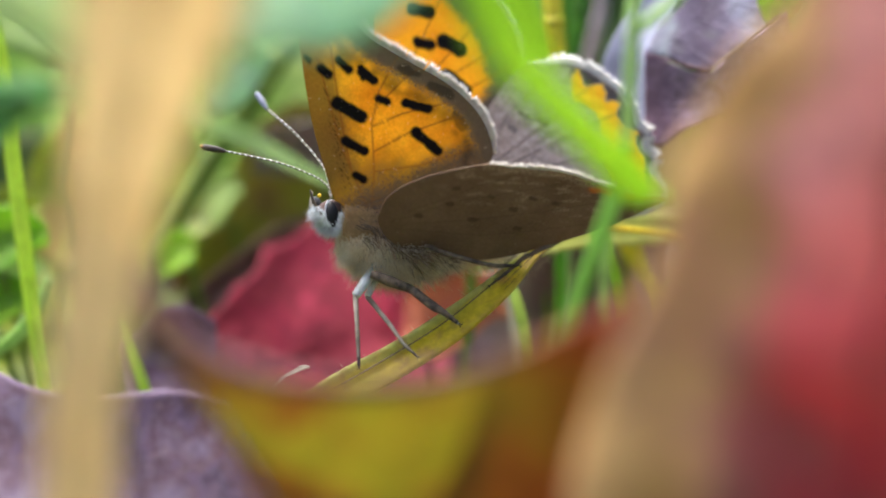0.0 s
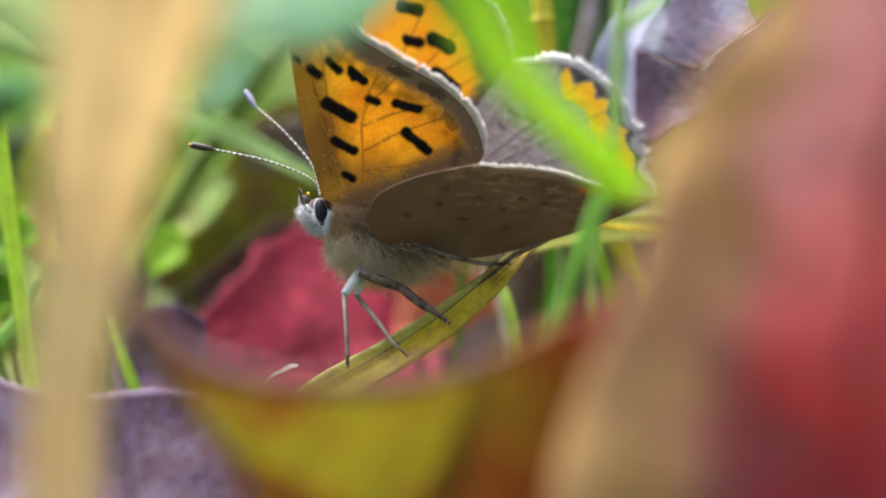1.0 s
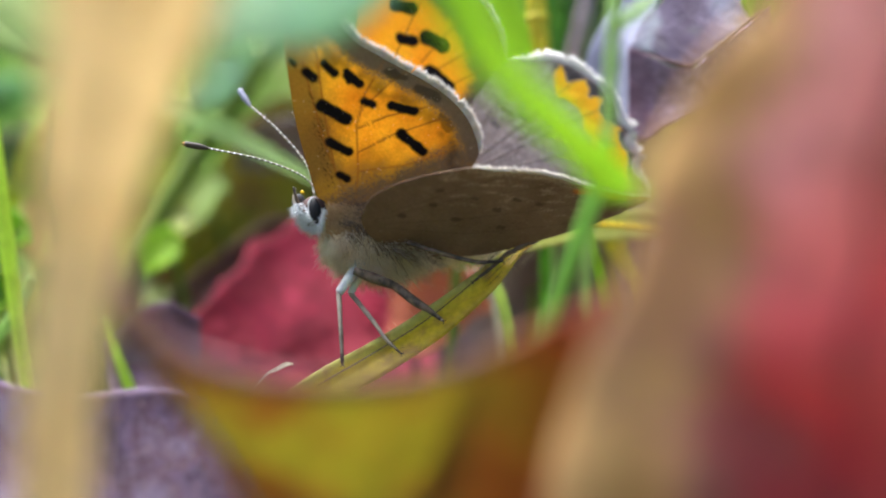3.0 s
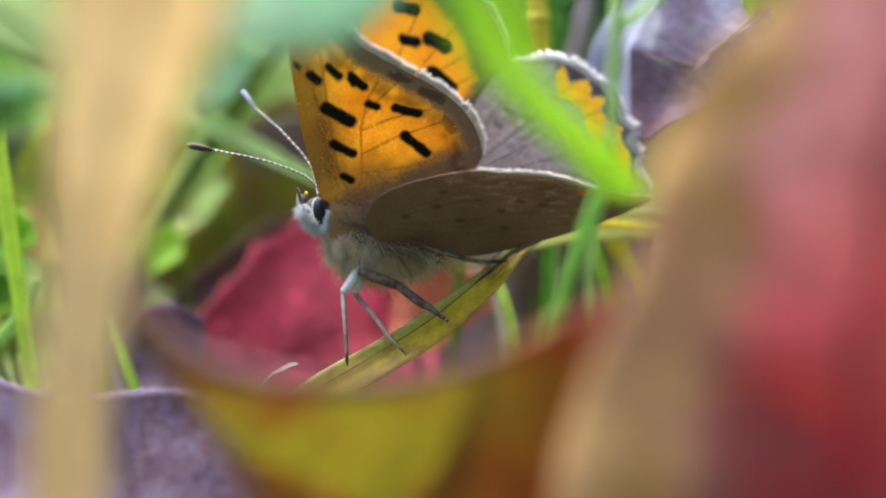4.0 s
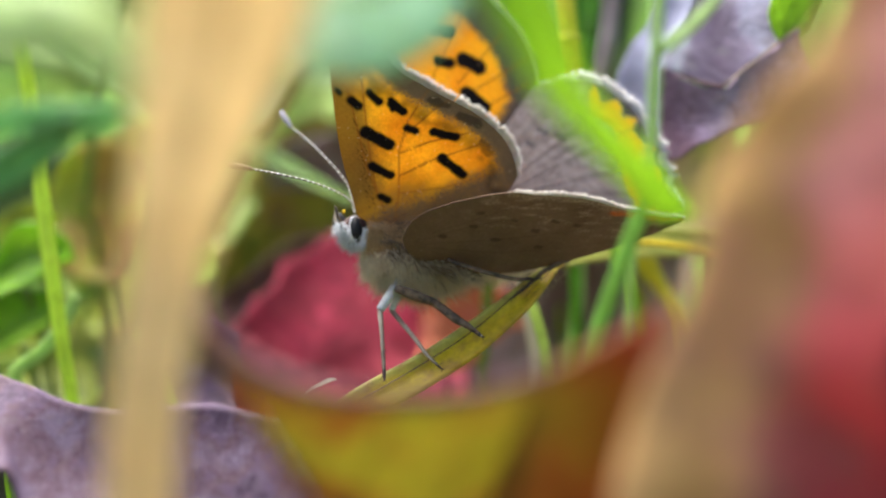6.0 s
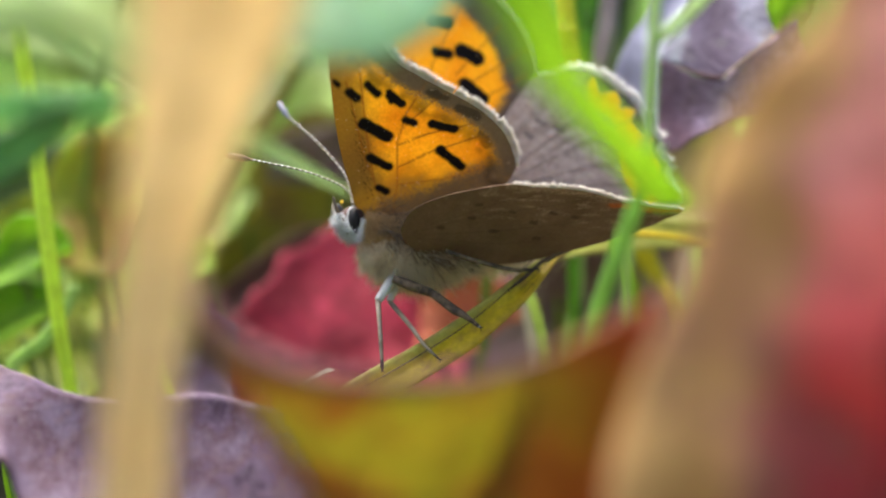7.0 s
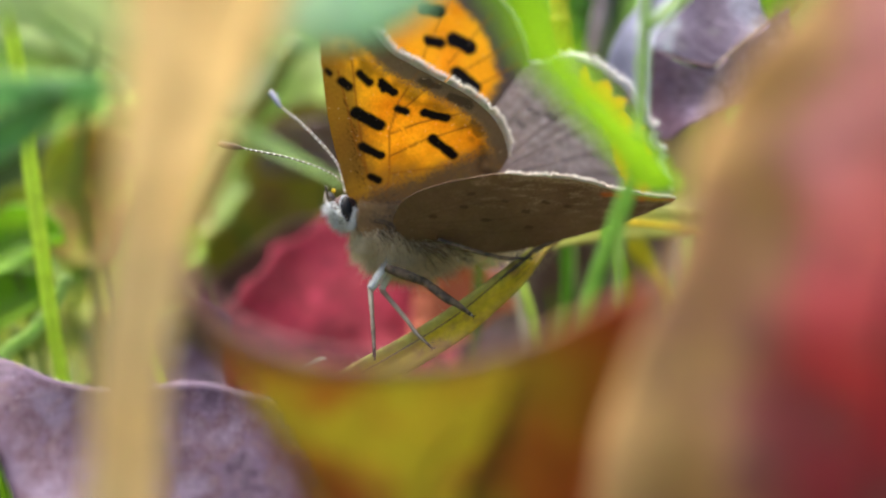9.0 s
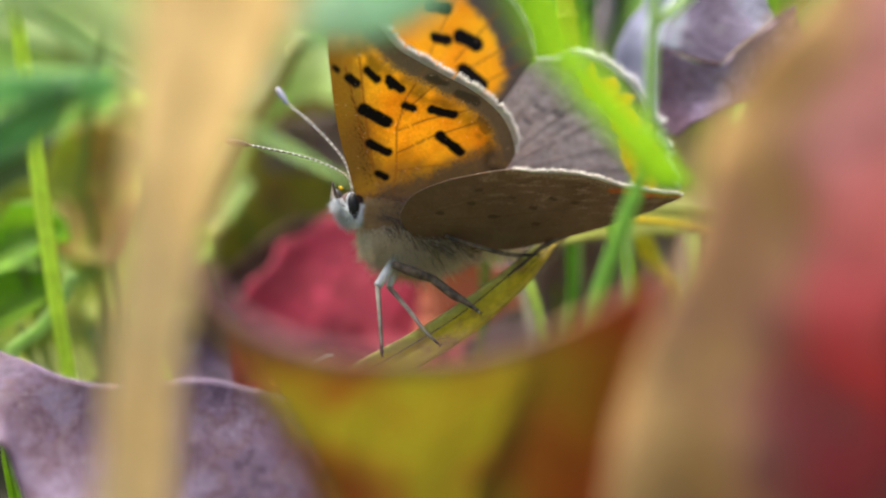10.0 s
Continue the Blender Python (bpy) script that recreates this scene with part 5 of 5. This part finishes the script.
plant_stem("plant_stem", "slim green upright stem", grass_green, [(6.03, 52.80, 12.77), (5.91, 52.80, 10.32), (5.54, 52.80, 7.87), (5.05, 52.80, 4.44)], [0.3, 0.3, 0.28, 0.25])
plant_stem("plant_stem", "dull brown dry stem", plum_leaf, [(8.65, 64.00, 14.89), (8.20, 64.00, 11.91), (7.61, 64.00, 9.54), (6.71, 64.00, 5.38)], [0.35, 0.35, 0.35, 0.3])
fk = leaf_thing("plant_stem", "forked green stem before the lavender leaf", "stem")
tube("stem", [(5.41, 34.00, 8.71), (5.31, 34.00, 6.43), (5.25, 34.20, 4.83), (5.21, 34.50, 3.22), (4.94, 35.00, 0.92), (4.67, 35.50, -1.77), to_ground((4.55, 36.00, -4.20))], [0.17, 0.18, 0.18, 0.17, 0.14, 0.12, 0.12], pale_green, fk, 30, 10)
tube("branch", [(5.30, 34.00, 6.02), (5.80, 34.00, 6.42), (6.45, 34.00, 6.99), (7.11, 34.00, 7.72)], [0.18, 0.18, 0.16, 0.14], pale_green, fk, 20, 10)

def grass_blade(lb, mt, pts, wd):
    """A grass blade that grows out of the ground."""
    s = leaf_thing("grass_shoot", lb, "grass blade", "grass blades")
    if "tip" in lb:
        pts, wd = [to_ground((34.0, 50.0, 0.0)), (32.0, 49.0, 14.0), (24.0, 48.0, 20.0)] + pts, [2.0, 2.2, 2.2] + wd
    elif "curving" in lb:
        pts, wd = [to_ground(pts[0], -4.0, 2.0)] + pts, wd[:1] + wd
    else:
        pts, wd = pts + down(pts[-1], 0.5, 1.0), wd + wd[-1:] * 4
    strip("blade", pts, wd, (1, 0.25, 0.1), mt, s, 0.15, 0.08, 30, 7, 0.05, len(lb), rib=mt)


grass_blade("yellow-green blade in the litter", yellow_green, [(2.62, 49.50, -1.01), (2.96, 49.00, -2.02), (3.29, 48.50, -3.58), (3.48, 48.00, -5.77)], [0.25, 0.46, 0.48, 0.48])
grass_blade("green blade under the stalk", lime, [(5.94, 50.00, 1.88), (6.64, 50.00, 0.02), (7.22, 50.00, -1.83), (7.80, 50.00, -4.62)], [0.5, 0.55, 0.5, 0.5])
grass_blade("yellow blade under the stalk", yellow_stem, [(7.50, 52.80, 1.50), (8.36, 52.80, 0.27), (8.97, 52.80, -1.20), (9.71, 52.80, -3.90)], [0.35, 0.4, 0.4, 0.4])
grass_blade("dull dry blade under the stalk", olive_leaf, [(8.30, 58.40, 1.65), (8.70, 58.40, -0.24), (9.11, 58.40, -2.68), (9.38, 58.40, -5.40)], [0.5, 0.6, 0.6, 0.6])
grass_blade("green blade in shade", pale_green, [(5.72, 57.00, 0.29), (5.72, 57.00, -1.56), (5.32, 57.00, -4.21)], [0.5, 0.5, 0.5])
grass_blade("green blade behind the legs", deep_green, [(1.28, 54.20, 0.03), (1.21, 54.20, -2.49), (1.03, 54.20, -5.01)], [0.5, 0.5, 0.4])
grass_blade("small green blade beside the purple leaf", lime, [(-14.09, 52.86, -2.92), (-13.45, 52.29, -4.34), (-12.70, 51.71, -5.98), (-12.09, 51.14, -7.81)], [0.3, 0.45, 0.45, 0.45])
grass_blade("pale blade curving low", apple_leaf, [(-24.98, 61.20, -6.24), (-22.69, 61.20, -5.39), (-20.96, 61.20, -3.97), (-19.80, 61.20, -1.67)], [0.9, 0.9, 0.8, 0.6])
grass_blade("broad bright blade behind the wings", lime, [(2.16, 61.20, 15.94), (3.30, 61.20, 12.53), (4.72, 61.20, 9.12), (6.14, 61.20, 5.14)], [2.6, 2.6, 2.4, 2.0])
grass_blade("broad bright blade behind the wings", grass_green, [(7.60, 72.40, 19.53), (7.26, 72.40, 14.82), (6.76, 72.40, 10.45)], [2.4, 2.2, 2.0])
grass_blade("bright tip of a blade", lime, [(14.62, 48.00, 12.95), (13.73, 48.00, 11.16), (13.17, 48.00, 9.60), (12.95, 48.00, 8.82)], [2.2, 2.2, 2.0, 0.4])

grass_blade("green blade below the purple leaf", lime, [(-16.95, 44.00, -6.97), (-16.82, 44.00, -8.01), (-16.61, 44.00, -9.04), (-16.39, 44.00, -10.29)], [0.2, 0.4, 0.45, 0.45])
grass_blade("dry beige blade in the litter", hair_pale, [(2.56, 52.00, -0.72), (2.80, 52.00, -1.95), (3.04, 52.00, -3.17), (3.21, 52.00, -4.40)], [0.2, 0.42, 0.45, 0.45])


def back_leaf(i, lb, mt, A, B):
    """A leaf on its stalk behind or beside the butterfly."""
    s = leaf_thing("green_leaf", lb, "leaf", "green leaves")
    sheet("blade", A, B, mt, s, 0.2 if i == 0 else 0.7, 30, 16, 0.12, 0.7, 20.0 + i, rib=mt, veins=2)
    foot = Vector(B[0] if i < 3 else B[len(B) // 2])
    petiole(s, [foot, foot + Vector((-3.0 if i < 3 else 0.3, 1.0, -2.0))], deep_green)


back_leaf(0, "blue-green lobed leaf crossing the stem", teal_leaf, [(-12.48, 30.00, 3.78), (-11.77, 30.00, 4.04), (-10.91, 30.00, 4.14), (-10.05, 30.00, 4.31), (-9.19, 30.00, 4.30), (-8.69, 30.00, 4.04)], [(-12.86, 31.00, 3.36), (-12.12, 31.00, 3.46), (-11.23, 31.00, 3.50), (-10.42, 31.00, 3.60), (-9.68, 31.00, 3.83), (-8.98, 31.00, 4.09)])
back_leaf(1, "blue-green lobe curling down", teal_leaf, [(-12.63, 30.00, 2.58), (-11.92, 30.00, 3.01), (-11.27, 30.00, 3.39), (-10.62, 30.00, 3.63), (-9.91, 30.00, 3.74)], [(-13.02, 31.00, 1.74), (-12.28, 31.00, 2.07), (-11.54, 31.00, 2.51), (-10.79, 31.00, 3.05), (-10.05, 31.00, 3.77)])
back_leaf(2, "soft pale green leaf before the stems", soft_leaf, [(-10.89, 24.00, 4.55), (-9.28, 24.00, 4.48), (-8.24, 24.00, 3.96), (-7.26, 24.00, 3.31)], [(-11.67, 26.00, 6.54), (-9.68, 26.00, 6.53), (-8.43, 26.00, 5.65), (-7.50, 26.00, 3.89)])
back_leaf(3, "olive-brown leaf below the lavender leaf", olive_leaf, [(9.55, 64.00, 6.50), (11.37, 64.00, 7.70), (13.79, 64.00, 7.38), (16.20, 64.00, 5.86)], [(9.16, 61.90, 1.03), (10.91, 61.90, 0.73), (13.26, 61.90, 0.71), (15.60, 61.90, 0.99)])
back_leaf(4, "olive-yellow leaf in soft shade", mottled_leaf, [(-23.36, 66.80, 0.07), (-21.45, 66.80, 5.08), (-18.31, 66.80, 7.90), (-15.17, 66.80, 7.25), (-12.68, 66.80, 4.09)], [(-21.25, 64.00, -4.15), (-18.85, 64.00, -4.17), (-16.44, 64.00, -2.98), (-14.33, 64.00, -1.19), (-12.21, 64.00, 1.21)])
back_leaf(5, "pale green leaf with faint veins", apple_leaf, [(-29.89, 72.40, 13.71), (-25.15, 72.40, 11.64), (-21.08, 72.40, 10.26), (-17.00, 72.40, 11.60), (-12.90, 72.40, 14.65)], [(-32.07, 78.00, 21.36), (-26.95, 78.00, 21.34), (-22.56, 78.00, 21.32), (-18.16, 78.00, 22.03), (-13.76, 78.00, 22.75)])
back_leaf(6, "mottled green leaf among grass", mottled_leaf, [(-27.25, 64.00, -4.11), (-24.84, 64.00, -1.12), (-22.43, 64.00, 0.67), (-20.33, 64.00, -0.25), (-19.45, 64.00, -2.96)], [(-24.46, 58.40, -7.60), (-22.27, 58.40, -7.62), (-20.08, 58.40, -7.63), (-18.43, 58.40, -7.10), (-17.33, 58.40, -6.01)])
back_leaf(7, "light green leaf behind the antennae", apple_leaf, [(-12.71, 75.20, 3.88), (-12.36, 75.20, 8.41), (-10.96, 75.20, 11.56), (-8.52, 75.20, 12.95), (-6.42, 75.20, 12.25)], [(-8.87, 72.40, 4.07), (-8.20, 72.40, 6.08), (-7.19, 72.40, 8.10), (-6.18, 72.40, 9.44), (-5.51, 72.40, 10.79)])
back_leaf(8, "pale yellow-green leaf patch", apple_leaf, [(-14.39, 66.80, 0.65), (-14.08, 66.80, 2.82), (-12.84, 66.80, 4.06), (-11.29, 66.80, 3.75)], [(-13.48, 65.40, 0.03), (-12.57, 65.40, 0.64), (-11.36, 65.40, 1.55), (-10.75, 65.40, 2.76)])
back_leaf(9, "plum-brown leaf behind the antennae", plum_leaf, [(-10.44, 65.40, 5.80), (-8.93, 65.40, 6.56), (-6.80, 65.40, 6.71), (-4.37, 65.40, 6.41)], [(-10.58, 68.20, 4.46), (-8.99, 68.20, 4.15), (-6.78, 68.20, 3.83), (-4.56, 68.20, 3.83)])
back_leaf(10, "small bright leaf by the dark leaf", lime, [(-14.60, 61.20, -0.82), (-14.04, 61.20, 0.31), (-13.18, 61.20, 0.74), (-12.47, 61.20, 0.31)], [(-13.85, 59.80, -1.22), (-13.16, 59.80, -1.08), (-12.47, 59.80, -0.67), (-12.10, 59.80, -0.11)])
back_leaf(11, "withered purple-brown leaf in the litter", purple_leaf, [(-14.32, 52.80, -4.14), (-12.97, 52.80, -3.04), (-11.37, 52.80, -2.55), (-9.90, 52.80, -3.16)], [(-13.32, 50.00, -7.87), (-11.93, 50.00, -7.87), (-10.54, 50.00, -7.87), (-9.15, 50.00, -7.40)])
back_leaf(12, "dark green leaf in the litter", deep_green, [(-17.95, 72.40, -4.00), (-15.60, 72.40, -1.31), (-12.23, 72.40, 0.03), (-9.55, 72.40, 0.37)], [(-15.87, 64.00, -6.51), (-13.49, 64.00, -5.91), (-10.82, 64.00, -5.32), (-8.44, 64.00, -4.72)])

back_leaf(13, "dark maroon leaf beside the crimson leaf", maroon_leaf, [(-13.93, 62.00, -3.43), (-12.74, 62.50, -2.29), (-11.23, 63.00, -0.85), (-9.85, 63.50, 0.32), (-8.44, 64.00, 1.07), (-6.71, 64.50, 1.68)], [(-13.71, 61.00, -5.64), (-12.11, 61.50, -4.83), (-10.19, 62.00, -3.43), (-8.82, 62.50, -2.29), (-7.72, 63.00, -0.85), (-6.06, 64.00, 0.33)])
back_leaf(14, "yellow leaf turning rusty red at its edge", amber_leaf, [(-21.39, 62.00, 3.52), (-20.36, 62.00, 5.41), (-18.75, 62.00, 6.47), (-16.86, 62.00, 6.55), (-15.55, 62.00, 5.52)], [(-20.47, 60.00, 0.85), (-19.35, 60.00, -0.57), (-17.95, 60.00, -0.86), (-16.53, 60.00, -0.03), (-15.25, 60.00, 1.94)])
back_leaf(15, "vivid green leaf beside a slender stem", vivid_leaf, [(-22.25, 55.05, -0.51), (-21.21, 55.05, 0.91), (-19.91, 55.05, 1.68), (-18.62, 55.05, 1.41), (-17.80, 55.05, 0.76)], [(-21.89, 54.10, -1.27), (-20.88, 54.10, -1.28), (-19.60, 54.10, -1.08), (-18.59, 54.10, -0.52), (-17.50, 54.10, 0.48)])
back_leaf(16, "vivid green leaf low beside the purple leaf", vivid_leaf, [(-21.98, 54.29, -2.80), (-20.95, 54.29, -1.79), (-19.79, 54.29, -1.29), (-18.65, 54.29, -1.42), (-18.02, 54.29, -1.81)], [(-21.62, 53.32, -4.27), (-20.61, 53.32, -4.02), (-19.48, 53.32, -3.53), (-18.48, 53.32, -2.78), (-17.66, 53.32, -1.89)])
back_leaf(17, "mottled olive leaf under the yellow leaf", mottled_leaf, [(-23.49, 59.80, 2.00), (-22.36, 59.80, 2.98), (-21.23, 59.80, 3.39), (-20.12, 59.80, 2.96)], [(-23.14, 58.85, 0.85), (-22.04, 58.85, 1.13), (-20.92, 58.85, 1.53), (-19.76, 58.85, 2.77)])
back_leaf(18, "small pale green pointed leaf", apple_leaf, [(-19.73, 62.00, -1.46), (-18.79, 62.00, 0.29), (-17.77, 62.00, 1.15), (-17.19, 62.00, 0.57)], [(-19.10, 61.00, -2.30), (-18.09, 61.00, -1.45), (-17.37, 61.00, -0.59), (-16.84, 61.00, 0.38)])
# two leaf sheets added where only dark gaps show, shade in their colour
back_leaf(19, "large leaf sheet added in dark green to stand for deep shade", painted_shade, [(-35.59, 84.00, 7.63), (-30.88, 84.00, 7.99), (-26.17, 84.00, 8.15), (-20.68, 84.00, 7.52), (-17.94, 84.00, 5.93)], [(-34.06, 80.00, -9.97), (-29.58, 80.00, -10.01), (-25.10, 80.00, -10.05), (-19.86, 80.00, -9.35), (-17.22, 80.00, -7.12)])
back_leaf(20, "leaf sheet added in dark green for the shade between the stems", painted_shade, [(6.47, 78.00, 17.82), (7.94, 78.00, 17.99), (9.78, 78.00, 17.98), (11.99, 78.00, 17.78)], [(6.37, 76.00, 7.32), (7.63, 76.00, 7.32), (9.42, 76.00, 7.30), (11.57, 76.00, 7.64)])
grass_blade("pale stalk bending low by the purple leaf", pale_green, [(-16.14, 50.15, -1.23), (-16.62, 50.15, -2.29), (-17.57, 50.15, -3.58), (-18.75, 50.15, -4.52)], [0.4, 0.5, 0.55, 0.55])

# ---- ground, litter and grass behind ----
soil = plain("mossy_soil", (0.035, 0.028, 0.018), (0.06, 0.05, 0.03), 120, 0.9, 0.6, 0.0, (0.035, 0.06, 0.015))
gv, gf = [], []
radii = [0, 20, 40, 60, 80, 100, 130, 160, 200, 260, 340, 500, 900, 2000, 6000, 20000, 80000, 400000]
for i, r in enumerate(radii):
    for k in range(48):
        an = 2 * math.pi * k / 48
        x, y = r * math.cos(an), 60 + r * math.sin(an)
        gv.append((x, y, 2.5 * noise.noise(Vector((x * 0.03, y * 0.03, 0))) - 1.5 if r < 1000 else 0))
for i in range(len(radii) - 1):
    for k in range(48):
        gf.append((i * 48 + k, i * 48 + (k + 1) % 48, (i + 1) * 48 + (k + 1) % 48, (i + 1) * 48 + k))
ground = mesh_ob("ground", gv, gf, soil)
ground.matrix_world = Matrix()
tagged(ground, "dark damp soil under grass and fallen leaves", "ground", kind="structure")

grass_far = leafy("meadow_grass", [(0.3, (0.08, 0.2, 0.02)), (0.55, (0.16, 0.32, 0.035)), (0.8, (0.3, 0.3, 0.08))], (0.2, 0.32, 0.06), 40, 0.5, 0.03, 0.55, 1, 0.2)


def grass_field(name, count, near, far, hmin, hmax, w, mat, seed, label):
    """Grass all round the spot, between two distances, but not in the gap that the leaves fill."""
    r = random.Random(seed)
    verts, faces, uvs = [], [], []
    while len(verts) < count * 15:
        dist, turn = near + (far - near) * r.random() ** 1.5, r.uniform(0, 6.283)
        x, y = dist * math.sin(turn), dist * math.cos(turn)
        if y > -24 and y < 78 and abs(x) < 0.5 * max(y, 0) + 22:
            continue
        h = r.uniform(hmin, hmax)
        an = r.uniform(0, 6.283)
        lean = Vector((math.cos(an), math.sin(an), 0)) * h * r.uniform(0.1, 0.7)
        if -30 < y < 60:
            lean.x = abs(lean.x) * (1 if x > 0 else -1)
        sd = Vector((math.cos(an + 1.57), math.sin(an + 1.57), 0)) if r.random() < 0.4 else Vector((1, 0.2, 0))
        ww = w * r.uniform(0.5, 1.3)
        o = len(verts)
        for i in range(5):
            t = i / 4
            p = Vector((x, y, -1 + h * (t - 0.25 * t * t))) + lean * t * t
            k = ww * (1 - 0.9 * t ** 2)
            verts += [p - sd * k / 2, p + Vector((0, -0.15 * k, 0.0)), p + sd * k / 2]
            uvs += [(0, t), (0.5, t), (1, t)]
        for i in range(4):
            for c in range(2):
                a = o + i * 3 + c
                faces.append((a, a + 1, a + 4, a + 3))
    ob = mesh_ob(name, verts, faces, mat, uvs=uvs)
    ob.matrix_world = Matrix()
    return tagged(ob, label, "grass", kind="stuff")


grass_field("grass", 3200, 28, 160, 8, 38, 2.4, grass_far, 1, "short green grass growing around the leaves")
grass_field("grass", 9000, 150, 900, 25, 70, 4.0, grass_far, 2, "dense green meadow grass in the distance")

# fallen leaves lying on the soil
rl_rng = random.Random(12)
LITTER = [(plum_leaf, "plum-brown"), (olive_leaf, "olive-brown"), (purple_leaf, "dull purple"), (red_leaf, "crimson"), (apple_leaf, "yellow-green"), (brown_fold, "rust-brown")]
for i in range(46):
    mt, word = LITTER[i % len(LITTER)]
    y = rl_rng.uniform(52, 150)
    x = rl_rng.uniform(-0.55, 0.55) * y
    ln, wd = rl_rng.uniform(9, 18), rl_rng.uniform(6, 11)
    s = root("fallen_leaf", word + " fallen leaf lying on the soil", "leaf", "fallen leaves")
    s.matrix_world = pose(x * MM, y * MM, rl_rng.uniform(0.001, 0.005), rl_rng.uniform(-30, 35), rl_rng.uniform(-30, 30), rl_rng.uniform(0, 360))
    A = [(-ln / 2, 0, 0), (-ln / 4, wd * 0.42, 0.6), (0, wd / 2, 1.0), (ln / 4, wd * 0.36, 0.6), (ln / 2, 0, 0)]
    B = [(-ln / 2, 0, 0), (-ln / 4, -wd * 0.42, 0.6), (0, -wd / 2, 1.0), (ln / 4, -wd * 0.36, 0.6), (ln / 2, 0, 0)]
    sheet("blade", A, B, mt, s, rl_rng.uniform(-1.0, 1.0), 20, 12, 0.15, 0.6, 30.0 + i, rib=mt)



# ---- movement ----
def motions():
    """The near wings open slowly; the rest of the butterfly stands still."""
    def opened(m, deg):
        return m @ pose(0, 0, 0, deg, 0, 0)
    fore = [(0, 0.0), (0.5, 2.0), (1, 3.7), (1.5, 5.0), (2, 6.3), (2.5, 7.7), (4, 9.9), (4.5, 12.1), (5, 13.2), (6.5, 14.4), (7, 15.2), (7.5, 15.3), (8, 15.5), (8.5, 15.7), (9, 15.6), (9.5, 15.3), (10, 15.6)]
    hind = [(0, 0.0), (0.5, 1.0), (1, 1.7), (1.5, 2.2), (2, 2.9), (2.5, 3.8), (4, 5.3), (4.5, 6.4), (5, 6.8), (6.5, 7.4), (7, 8.0), (7.5, 8.3), (8, 8.6), (8.5, 8.7), (9, 8.6), (9.5, 8.5), (10, 8.4)]
    walk(near_fore, [(t, opened(M_NF, a)) for t, a in fore])
    walk(near_hind, [(t, opened(M_NH, a)) for t, a in hind])


motions()
